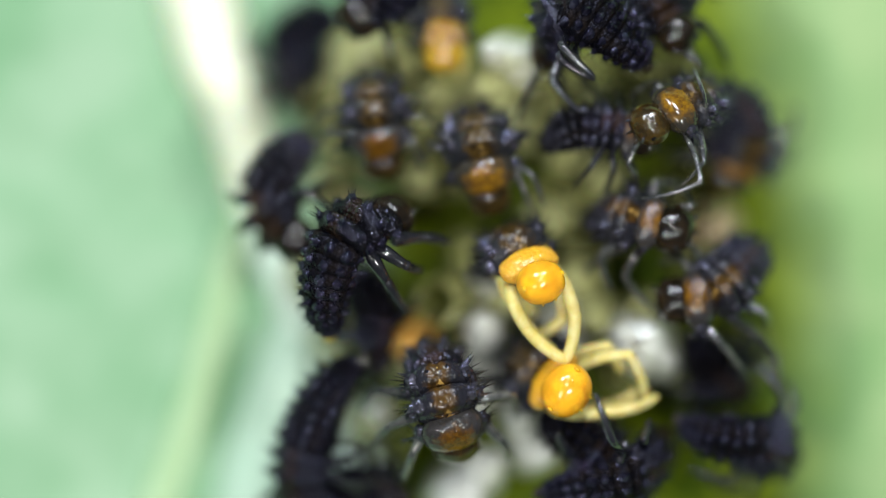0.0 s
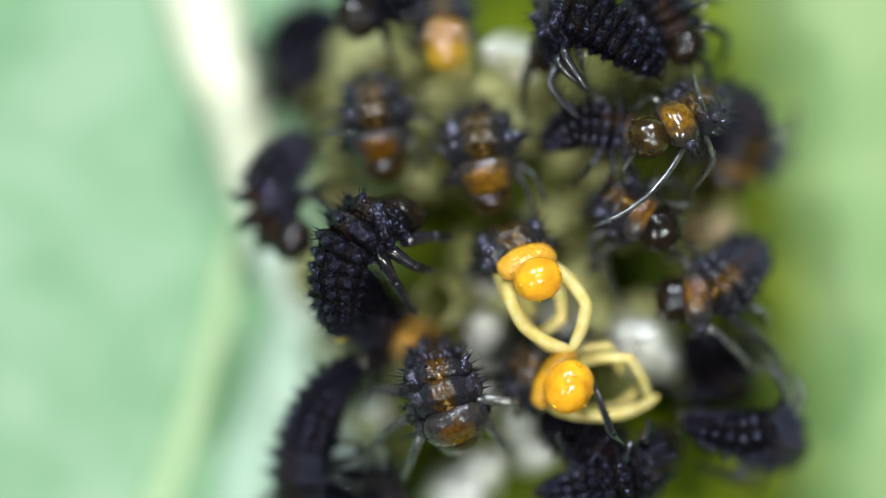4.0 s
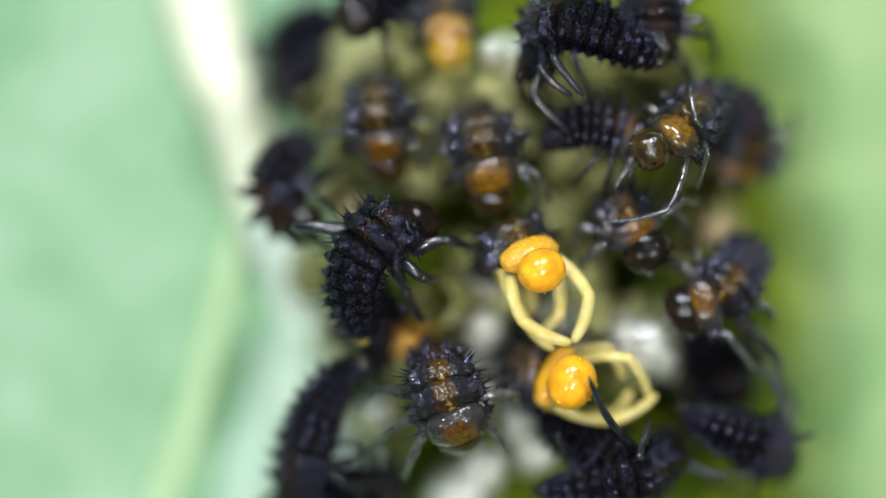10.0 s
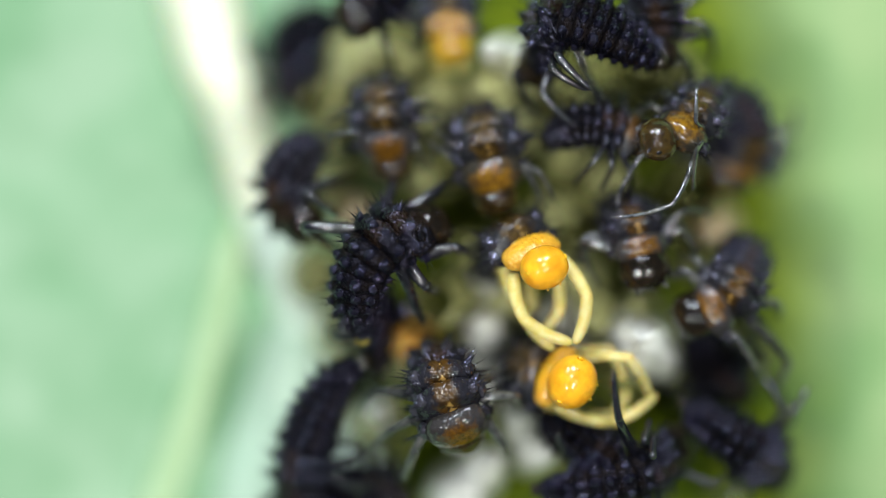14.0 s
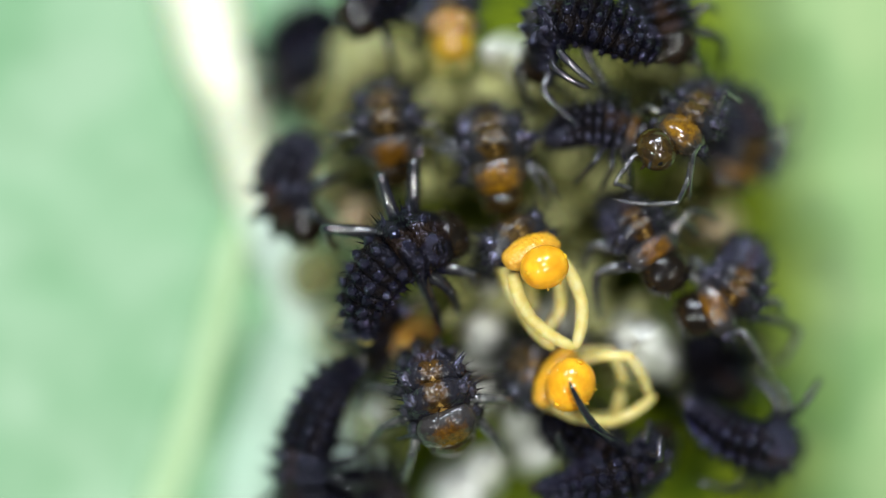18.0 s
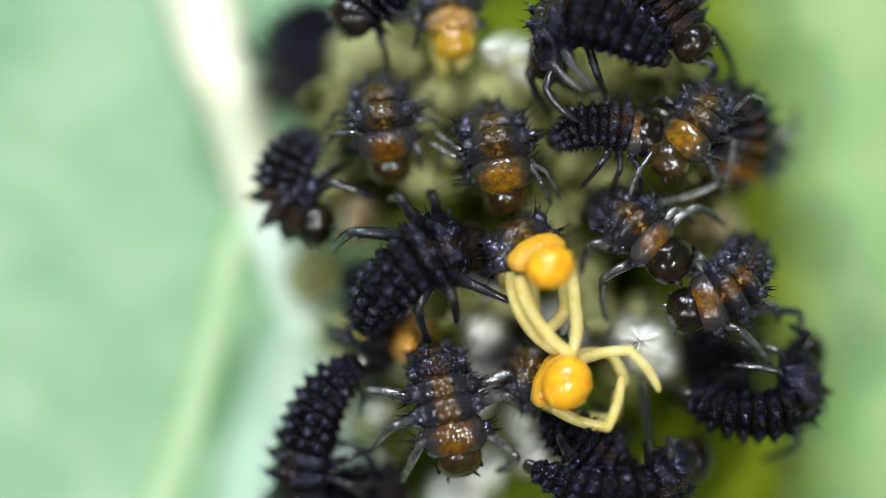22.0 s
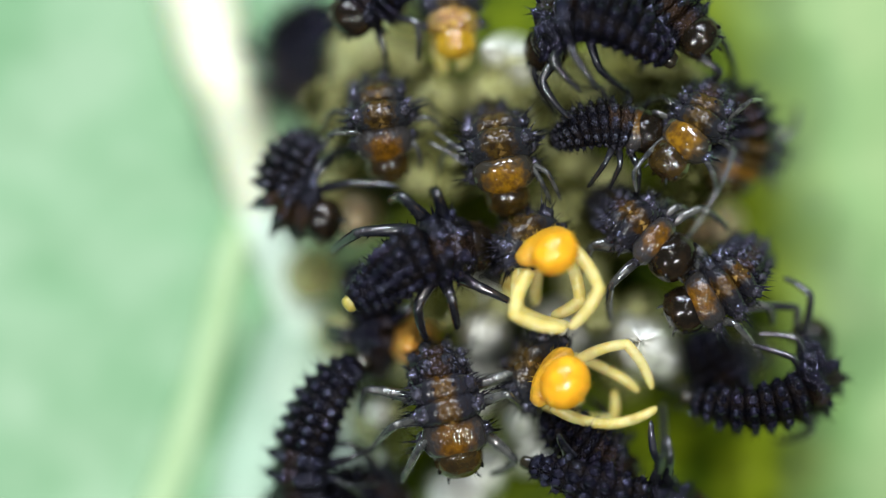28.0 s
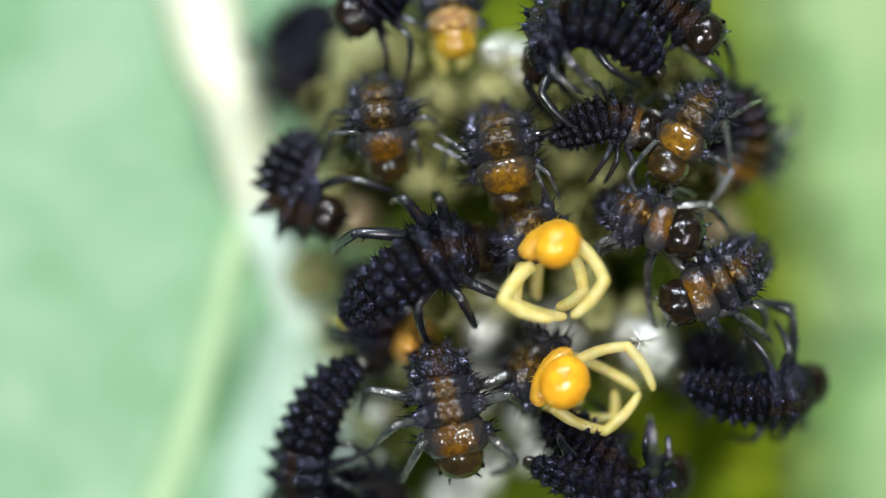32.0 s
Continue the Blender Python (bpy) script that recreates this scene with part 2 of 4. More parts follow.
def tube(points, radii, n=8):
    """A round limb along points, closed at both ends."""
    pts = [Vector(p) for p in points]
    verts, faces = [], []
    side = Vector((0, 0, 1))
    for i, p in enumerate(pts):
        d = (pts[min(i + 1, len(pts) - 1)] - pts[max(i - 1, 0)]).normalized()
        a = d.cross(side if abs(d.dot(side)) < 0.95 else Vector((0, 1, 0))).normalized()
        b = d.cross(a)
        for j in range(n):
            t = 2 * math.pi * j / n
            verts.append(tuple(p + radii[i] * (a * math.cos(t) + b * math.sin(t))))
    for i in range(len(pts) - 1):
        for j in range(n):
            q, r = i * n + j, i * n + (j + 1) % n
            faces.append((q, q + n, r + n, r))
    faces.append(tuple(range(n)))
    faces.append(tuple(reversed(range((len(pts) - 1) * n, len(pts) * n))))
    return verts, faces


def bristle(shape, picks, inset=0.28):
    """Draw stiff hairs out of four-sided faces; picks maps a face's number to the hair's vector."""
    verts, faces = list(shape[0]), []
    for k, q in enumerate(shape[1]):
        if k not in picks or len(q) != 4:
            faces.append(q)
            continue
        c = sum((Vector(verts[i]) for i in q), Vector()) / 4
        o = len(verts)
        verts += [tuple(c.lerp(Vector(verts[i]), inset)) for i in q]
        verts.append(tuple(c + picks[k]))
        for a in range(4):
            b = (a + 1) % 4
            faces += [(q[a], q[b], o + b, o + a), (o + a, o + b, o + 4)]
    return verts, faces


# ---- the parts of a larva, shared by all of one style ----
# from the tail to the neck plate: half width and length of each ring
RINGS = [(0.075, 0.085), (0.118, 0.095), (0.158, 0.105), (0.190, 0.110), (0.214, 0.115), (0.232, 0.115), (0.244, 0.12), (0.252, 0.12),
         (0.258, 0.125), (0.272, 0.160), (0.284, 0.165), (0.280, 0.260)]
STYLES = {
    "dark": dict(abdomen=DARK, thorax=DARK_THORAX, plate=DARK_THORAX, knob=TUBERCLE, head=HEAD_DARK, leg=LEG_DARK, tail=TAIL_DARK),
    "brown": dict(abdomen=BROWN_ABDOMEN, thorax=BROWN, plate=BROWN_PLATE, knob=TUBERCLE_GREY, head=HEAD_BROWN, leg=LEG_GREY, tail=TAIL),
    "mixed": dict(abdomen=DARK, thorax=MIXED, plate=MIXED, knob=TUBERCLE_GREY, head=HEAD_DARK, leg=LEG_DARK, tail=TAIL_DARK),
    "honey": dict(abdomen=BROWN_ABDOMEN, thorax=BROWN, plate=HONEY_PLATE, knob=TUBERCLE_GREY, head=HONEY_HEAD, leg=PALE_LEG, tail=TAIL),
    "amber": dict(abdomen=BROWN_ABDOMEN, thorax=BROWN, plate=AMBER, knob=TUBERCLE_GREY, head=AMBER_HEAD, leg=PALE_LEG, tail=TAIL),
}
KNOBS = (-100, -58, -20, 20, 58, 100)


def knob_mesh(style, seed, spines):
    """One tubercle: a low rounded knob that carries a few stiff spines; it points along z."""
    rnd = random.Random(seed * 7 + spines)
    n, r = 14, 0.050
    verts, faces = [(0, 0, 0.047)], []
    for w, z in ((0.34, 0.044), (0.66, 0.034), (0.90, 0.014), (1.0, -0.012), (0.98, -0.05)):
        for j in range(n):
            a = 2 * math.pi * j / n
            q = 1 + 0.30 * noise.noise(Vector((math.cos(a) * 1.3, math.sin(a) * 1.3, seed + z * 30))) + 0.16 * noise.noise(Vector((math.cos(a) * 3.5, math.sin(a) * 3.5, seed + z * 70)))
            verts.append((math.cos(a) * w * r * q, math.sin(a) * w * r * q, z * q))
    faces += [(0, 1 + j, 1 + (j + 1) % n) for j in range(n)]
    for i in range(4):
        for j in range(n):
            a, b = 1 + i * n + j, 1 + i * n + (j + 1) % n
            faces.append((a, a + n, b + n, b))
    picks, spots = {}, list(range(n, 2 * n)) if spines < 4 else list(range(n, 3 * n))
    for k in rnd.sample(spots, spines):
        c = sum((Vector(verts[i]) for i in faces[k]), Vector()) / 4
        lean = Vector((c.x, c.y, 0)).normalized() * rnd.uniform(0.1, 0.6)
        picks[k] = (Vector((0, 0, 1)) + lean).normalized() * rnd.uniform(0.05, 0.10 if spines < 4 else 0.13)
    return mesh("tubercle", *bristle((verts, faces), picks, 0.62), STYLES[style]["knob"])


KITS = {}
for style, s in STYLES.items():
    kit = KITS[style] = {"rings": [], "knobs": [knob_mesh(style, k, 2 + k % 3) for k in range(6)], "crowns": [knob_mesh(style, k, 6) for k in range(3)], "limbs": {}}
    for k, (w, l) in enumerate(RINGS):
        v, f = barrel(l * (0.88 if k < 9 else 0.68 if k < 11 else 0.66), w, w * (0.80 if k < 11 else 0.58), 36, 18, 3.0 if k < 11 else 2.5, 0.06, k)
        if style == "amber" and k == 11:   # the soft plate is still narrow
            v = [(x * 0.80, y * 0.94, z * 0.72) for x, y, z in v]
        v = [tuple(Vector(q) * (1 + 0.03 * noise.noise(Vector(q) * 34))) for q in v]
        if k in (9, 10):   # a furrow down the back between two raised plates
            v = [(x, y, z * (1 - 0.10 * math.exp(-(y / 0.025) ** 2) + 0.05 * math.exp(-((abs(y) - 0.11) / 0.06) ** 2)) if z > 0 else z) for x, y, z in v]
        mat = s["tail"] if k == 0 else s["abdomen"] if k < 9 else s["thorax"] if k < 11 else s["plate"]
        if k:   # short stiff hairs over the back and the sides
            rnd, picks = random.Random(k), {}
            for q, face in enumerate(f):
                c = Vector(v[face[0]])
                if len(face) == 4 and c.z > -0.3 * w and abs(c.x) < 0.8 * l and rnd.random() < (0.26 if style == "amber" and k in (9, 10) else 0.07 if k < 9 else 0.09):
                    picks[q] = (Vector((0, c.y, c.z)).normalized() + Vector((rnd.uniform(-.7, .3), rnd.uniform(-.3, .3), rnd.uniform(-.2, .3)))) * (rnd.uniform(0.05, 0.10) if style == "amber" and k in (9, 10) else rnd.uniform(0.03, 0.055))
            v, f = bristle((v, f), picks, 0.16)
        kit["rings"].append(mesh("ring", v, f, mat))
    # head: a rounded box-like capsule with fine hairs, drawn about its own centre
    v, f = barrel(0.185, 0.215, 0.185, 26, 16, 2.25, 0.03, 3)
    kit["head"] = mesh("head", *bristle((v, f), {k: (Vector(v[f[k][0]]).normalized() + Vector((0.5, 0, 0.1))) * 0.04 for k in range(60, 330, 17)}, 0.1), s["head"])
    kit["eye"] = mesh("eye", *barrel(0.03, 0.016, 0.024, 10, 8), EYE if style not in ("amber", "honey") else s["head"])
    kit["antenna"] = mesh("antenna", *tube([(0, 0, 0), (0.04, 0.008, 0.004), (0.075, 0.02, 0)], [0.016, 0.013, 0.006], 6), s["head"] if style in ("amber", "honey") else s["leg"])
    kit["palp"] = mesh("palp", *tube([(0, 0, 0), (0.035, 0.004, -0.012), (0.062, -0.004, -0.03)], [0.02, 0.017, 0.008], 6), s["head"])


def limb_mesh(style, kind, length, thick):
    """The upper or lower leg, along x, of that length; kept for legs alike."""
    key = (kind, round(length, 2), thick)
    limbs = KITS[style]["limbs"]
    if key not in limbs:
        length = max(0.06, round(length, 2))
        rnd = random.Random(str(key))
        r = thick
        if kind == "upper":   # a smooth thigh with a rounded knee
            prof = [(0, 0.62), (0.06, 0.86), (0.2, 1.04), (0.4, 1.06), (0.6, 0.96), (0.8, 0.84), (0.93, 0.80), (1.0, 0.70), (1.03, 0.42), (1.045, 0.05)]
        else:                 # a tapering shin with short bristles and a hooked claw
            prof = [(-0.04, 0.1), (-0.025, 0.5), (0.02, 0.74), *((0.06 + 0.0422 * i, 0.80 - 0.014 * i) for i in range(21)), (0.93, 0.46), (0.97, 0.36), (1.02, 0.24), (1.06, 0.04)]
        if style in ("amber", "honey"):   # soft, blunt and evenly thick
            if kind == "upper":
                prof = [(0, 0.80), (0.06, 1.0), (0.15, 1.04), (0.3, 1.06), (0.45, 1.02), (0.6, 0.98), (0.75, 0.97), (0.88, 0.96), (1.0, 0.94), (1.0 + 0.5 * r / length, 0.80), (1.0 + 0.8 * r / length, 0.5), (1.0 + 0.93 * r / length, 0.05)]
            else:
                prof = [(-0.9 * r / length, 0.1), (-0.6 * r / length, 0.7), (0.0, 0.94), (0.15, 0.98), (0.3, 0.98), (0.45, 0.95), (0.6, 0.92), (0.75, 0.86), (0.88, 0.78), (0.96, 0.62), (1.01, 0.40), (1.03, 0.05)]
        bow = (0.065 if style in ("amber", "honey") else 0.05) * length
        hook = [0.0 if x < 0.95 else -(x - 0.95) * 0.25 * length for x, w in prof]
        pts = [(length * x, 0, bow * math.sin(math.pi * min(max(x, 0), 1)) + d) for (x, w), d in zip(prof, hook)]
        v, f = tube(pts, [r * w for x, w in prof], 12)
        if style != "amber":
            picks = {}
            for i in range(2 if kind == "upper" else 4, len(prof) - 4):
                for j in range(12):
                    if rnd.random() < (0.08 if kind == "upper" else 0.17):
                        c, p = Vector(pts[i]), Vector(v[i * 12 + j])
                        picks[i * 12 + j] = ((p - c).normalized() + Vector((0.9, 0, 0))).normalized() * rnd.uniform(0.025, 0.055)
            v, f = bristle((v, f), picks, 0.3)
        shapes = [(v, f)]
        limbs[key] = mesh("leg" if kind == "upper" else "shin", *join(*shapes), STYLES[style]["leg"])
    return limbs[key]


# ---- larvae: built in rings, bent along a line from the tail to the head ----
LARVAE = []


def larva(label, style="dark", size=1.0, girth=1.0, thick=0.042, head=1.0, lift=0.0, neck=0.08):
    thing = tagged(new("ladybird_larva"), label, "larva", "hatching larvae")
    kit = KITS[style]
    lv = dict(thing=thing, style=style, size=size, girth=girth, thick=thick, bends=[], steps={}, rings=[], legs={}, head_size=head, lift=lift, body=sum(l for w, l in RINGS) + neck)
    LARVAE.append(lv)
    rnd = random.Random(len(LARVAE))
    s_brown = style in ("brown", "honey", "amber")
    for k, (w, l) in enumerate(RINGS):
        name = "tail_tip" if k == 0 else "abdomen_ring" if k < 9 else "thorax_ring" if k < 11 else "neck_plate"
        ring = part(name, kit["rings"][k], thing)
        lv["rings"].append(ring)
        if k == 0:
            continue
        for a in KNOBS:
            if k == 11 and (abs(a) < 60 or style == "amber"):
                continue
            small = (0.62 + 0.38 * w / 0.25) * (0.8 if k < 9 and abs(a) > 90 else 1) * (0.45 if k > 8 and abs(a) < 30 and s_brown else (1.35 if s_brown else 1.05) if k > 8 else 1) * rnd.uniform(0.9, 1.1)
            t = radians(a + rnd.uniform(-4, 4))
            m = pose(rnd.uniform(-.01, .01) * MM, 0.97 * w * math.sin(t) * MM, 0.97 * 0.8 * w * math.cos(t) * MM, math.degrees(-math.atan2(math.sin(t), math.cos(t) * 1.15)), -14 if k < 9 else 8, 0)
            kn = part("tubercle", kit["crowns"][rnd.randrange(3)] if k > 8 and abs(a) > 30 else kit["knobs"][rnd.randrange(6)], ring)
            kn.matrix_local = m @ Matrix.Diagonal((small, small, small, 1))
    hd = part("head", kit["head"], thing)
    lv["head"] = hd
    for side in (1, -1):
        e = part("eye", kit["eye"], hd)
        e.matrix_local = pose(0.075 * MM, 0.185 * side * MM, 0.075 * MM)
        a = part("antenna", kit["antenna"], hd)
        a.matrix_local = pose(0.135 * MM, 0.11 * side * MM, 0.06 * MM, 0, 0, 25 * side)
        p = part("palp", kit["palp"], hd)
        p.matrix_local = pose(0.165 * MM, 0.055 * side * MM, -0.06 * MM, 0, 10, 12 * side)
        if style in ("amber", "honey"):   # still folded under the soft head
            a.matrix_local = pose(0.115 * MM, 0.11 * side * MM, -0.08 * MM, 0, 60, 25 * side) @ Matrix.Diagonal((0.4, 0.6, 0.6, 1))
            p.matrix_local = pose(0.135 * MM, 0.060 * side * MM, -0.11 * MM, 0, 45, 12 * side) @ Matrix.Diagonal((0.5, 0.6, 0.6, 1))
    return lv


def bend(lv, t, *line, up=(0, 0, 1), up_head=None):
    """The line of the body at t seconds, from the tail to the head, and which way its back faces (u, v, h)."""
    lv["bends"].append((t, [spot(p[0], p[1], p[2] + lv["lift"]) for p in line], Vector((up[0], -up[1], up[2])), Vector((lambda q: (q[0], -q[1], q[2]))(up_head or up))))


def step(lv, pair, side, t, knee, foot):
    """Where a leg's knee and foot are at t seconds; pair 0 is the front one, side 1 the larva's left."""
    lv["steps"].setdefault((pair, side), []).append((t, spot(knee[0], knee[1], knee[2] + lv["lift"]), spot(foot[0], foot[1], foot[2] + lv["lift"])))


def between(rows, t):
    """The row at t, eased from the one before to the one after."""
    if t <= rows[0][0]:
        return rows[0][1:]
    for a, b in zip(rows, rows[1:]):
        if t <= b[0]:
            f = (t - a[0]) / (b[0] - a[0])
            f = f * f * (3 - 2 * f)
            mixed = []
            for p, q in zip(a[1:], b[1:]):
                mixed.append([x.lerp(y, f) for x, y in zip(p, q)] if isinstance(p, list) else p.lerp(q, f))
            return mixed
    return rows[-1][1:]


def flow(points, count=64):
    """A smooth line through the points, as many evenly timed places on it."""
    p = [points[0] * 2 - points[1], *points, points[-1] * 2 - points[-2]]
    out = []
    n = len(points) - 1
    for i in range(count + 1):
        x = min(i / count * n, n - 1e-6)
        k, f = int(x), x - int(x)
        a, b, c, d = p[k:k + 4]
        out.append(0.5 * (2 * b + (c - a) * f + (2 * a - 5 * b + 4 * c - d) * f * f + (3 * b - a - 3 * c + d) * f ** 3))
    return out


def rig(o, x, z):
    """A pose at o whose x axis runs along x and whose z axis leans to z."""
    x = x.normalized()
    y = z.cross(x)
    y = y.normalized() if y.length > 1e-6 else x.orthogonal().normalized()
    z = x.cross(y)
    m = Matrix((x, y, z)).transposed().to_4x4()
    m.translation = o
    return m


def body_at(lv, t):
    """The poses, in mm, of the rings and of the head at t; and the length of the line."""
    line, up, up_head = between(lv["bends"], t)
    way = flow(line)
    far = [0.0]
    for a, b in zip(way, way[1:]):
        far.append(far[-1] + (b - a).length)
    total = far[-1]

    def on(d):
        d = min(max(d, 0), total)
        for k in range(len(far) - 1):
            if d <= far[k + 1]:
                break
        f = (d - far[k]) / max(1e-9, far[k + 1] - far[k])
        a, b = way[max(k - 2, 0)], way[min(k + 3, len(way) - 1)]
        return way[k].lerp(way[k + 1], f), b - a

    poses, run = [], 0.0
    unit = total / (lv["body"] - 0.02)
    for w, l in [*RINGS, (0, 0)]:
        d = (run + l / 2) * unit if l else total
        run += l
        o, x = on(d)
        poses.append(rig(o, x, up.lerp(up_head, d / total)))
    return poses, total


def reach(a, knee, foot, l1, l2):
    """Two links from a to the foot, bent towards the knee: the poses of both."""
    d = foot - a
    n = min(max(d.length, abs(l1 - l2) * 1.05 + 0.01), (l1 + l2) * 0.985)
    x = d.normalized()
    side = knee - a
    side = side - x * side.dot(x)
    side = side.normalized() if side.length > 1e-5 else Vector((0, 0, 1))
    c = (l1 * l1 + n * n - l2 * l2) / (2 * l1 * n)
    c = min(max(c, -1), 1)
    k = a + l1 * (x * c + side * math.sqrt(1 - c * c))
    end = a + x * n
    return rig(a, k - a, side), rig(k, end - k, side)


def settle(lv):
    """Size the rings and build the legs of a larva, once its bends and steps are known."""
    poses, total = body_at(lv, lv["bends"][0][0])
    s, g = lv["size"], lv["girth"]
    for ring in lv["rings"]:
        ring.scale = (total / lv["body"], s * g, s * g)
    lv["head"].scale = (s * lv["head_size"],) * 3
    lv["thing"].matrix_basis = Matrix.Translation(poses[0].translation * MM)
    lv["base"] = poses[0].translation
    for pair in range(3):
        ring = 11 - pair
        for side in (1, -1):
            w = RINGS[ring][0] * s * g
            root = Vector((0.02, side * 0.72 * w, -0.42 * w))
            fore = (0.16, 0.02, -0.14)[pair]
            rest = (root + Vector((fore * 0.7, side * 0.22, 0.06)) * s, root + Vector((fore * 1.6, side * 0.34, -0.24)) * s)
            rows = lv["steps"].get((pair, side))
            if rows:
                tops = [(r[1] - body_at(lv, r[0])[0][ring] @ root).length for r in rows]
                lows = [(r[2] - r[1]).length for r in rows]
                near = [k for k, r in enumerate(rows) if abs(r[0] - lv.get("leg_time", r[0])) < 4.1] or range(len(rows))
                l1, l2 = sum(tops[k] for k in near) / len(near), sum(lows[k] for k in near) / len(near)
            else:
                l1, l2 = (rest[0] - root).length, (rest[1] - rest[0]).length
            l1, l2 = max(l1, 0.15), max(l2, 0.15)
            up = part("leg", limb_mesh(lv["style"], "upper", l1, lv["thick"]), lv["thing"])
            low = part("shin", limb_mesh(lv["style"], "lower", l2, lv["thick"]), up)
            lv["legs"][pair, side] = (up, low, ring, root, rest, max(.06, round(l1, 2)), max(.06, round(l2, 2)))


def posed(lv, t):
    """The local pose of every part that moves, at t."""
    poses, total = body_at(lv, t)
    base = Matrix.Translation(lv["base"])
    out = []

    def metres(m):
        m = m.copy()
        m.translation *= MM
        return m

    for ob, m in zip([*lv["rings"], lv["head"]], poses):
        out.append((ob, metres(base.inverted() @ m)))
    for key, (up, low, ring, root, rest, l1, l2) in lv["legs"].items():
        a = poses[ring] @ root
        rows = lv["steps"].get(key)
        if rows:
            knee, foot = between(rows, t)
        else:
            knee, foot = poses[ring] @ rest[0], poses[ring] @ rest[1]
        m1, m2 = reach(a, knee, foot, l1, l2)
        out.append((up, metres(base.inverted() @ m1)))
        out.append((low, metres(m1.inverted() @ m2)))
    return out


def place(ob, m):
    """Set a part's place and turn and keep its size."""
    ob.rotation_mode = "QUATERNION"
    ob.location, ob.rotation_quaternion = m.translation, m.to_quaternion()


def motions():
    """Every larva's rings, head and legs, keyed at the times at which any of them changes."""
    for lv in LARVAE:
        times = sorted({0.0, 32.0, *(b[0] for b in lv["bends"]), *(r[0] for rows in lv["steps"].values() for r in rows)})
        still = len(lv["bends"]) == 1 and all(len(r) == 1 for r in lv["steps"].values())
        table = {}
        for t in times[:1] if still else times:
            for ob, m in posed(lv, t):
                table.setdefault(ob, []).append((t, m))
        for ob, rows in table.items():
            if len(rows) == 1 or all((r[1].translation - rows[0][1].translation).length < 1e-7 and r[1].to_quaternion().rotation_difference(rows[0][1].to_quaternion()).angle < 1e-3 for r in rows):
                place(ob, rows[0][1])
            else:
                walk(ob, rows)


# ---- the leaf ----
DEPTH = -0.45   # the clutch stands a little over the plan's ground level


def leaf_height(x, y):
    """Gentle swell of the blade, mm, at x, y mm."""
    return DEPTH + 0.10 * noise.noise(Vector((x * 0.35, y * 0.35, 3.1))) + 0.035 * noise.noise(Vector((x * 1.7, y * 1.7, 0))) - 0.0012 * (x * x) * 0.3 + 0.65 * math.exp(-((x - 2.7) / 0.8) ** 2 - ((y + 2.0) / 0.7) ** 2)


def leaf():
    thing = tagged(new("leaf"), "pale green leaf underside with white midrib, eggs on it", "leaf")
    n, m = 150, 190
    xs = [math.copysign(abs(k) ** 1.6, k) * 24 for k in np.linspace(-1, 1, n)]
    ys = [math.copysign(abs(k) ** 1.6, k) * 38 for k in np.linspace(-1, 1, m)]
    verts, faces = [], []
    for y in ys:
        half = 1 - (abs(y) / 38) ** 2.2
        for x in xs:
            wide = x * (0.04 + 0.96 * half ** 0.7) * (1 + 0.03 * math.sin(y * 1.7) * abs(x / 24))
            verts.append((wide, y, leaf_height(wide, y)))
    for j in range(m - 1):
        for i in range(n - 1):
            a = j * n + i
            faces.append((a, a + 1, a + n + 1, a + n))
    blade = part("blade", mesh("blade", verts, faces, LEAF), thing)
    so = blade.modifiers.new("thickness", "SOLIDIFY")
    so.thickness, so.offset = 0.28 * MM, -1

    def vein(name, line, radii, mat, label):
        pts = flow([Vector((x, y, 0)) for x, y in line], 90)
        pts = [Vector((p.x, p.y, leaf_height(p.x, p.y) - 0.02)) for p in pts]
        rr = [radii[0] + (radii[1] - radii[0]) * k / 90 for k in range(91)]
        part(name, mesh(name, *tube(pts, rr, 14), mat), thing, label)

    def g(u, v):
        p = spot(u, v, 0)
        return p.x, p.y

    vein("midrib", [g(-60, -2600), g(170, -1000), g(350, -20), g(412, 180), g(446, 330), g(466, 420)], (0.50, 0.19), VEIN, "thick white midrib")
    vein("vein", [g(452, 370), g(508, 490), g(558, 620), g(618, 800), g(800, 1300)], (0.22, 0.29), VEIN_MINT, "pale vein running on under the eggs")
    vein("vein", [g(536, 590), g(505, 680), g(474, 780), g(448, 890), g(380, 1300), g(150, 2600)], (0.34, 0.42), VEIN_SOFT, "broad soft mint-green side vein")
    vein("vein", [g(440, 360), g(402, 480), g(352, 690), g(280, 900), g(60, 1500), g(-500, 2900)], (0.14, 0.20), VEIN_GREEN, "pale yellow-green vein")
    return thing


leaf()


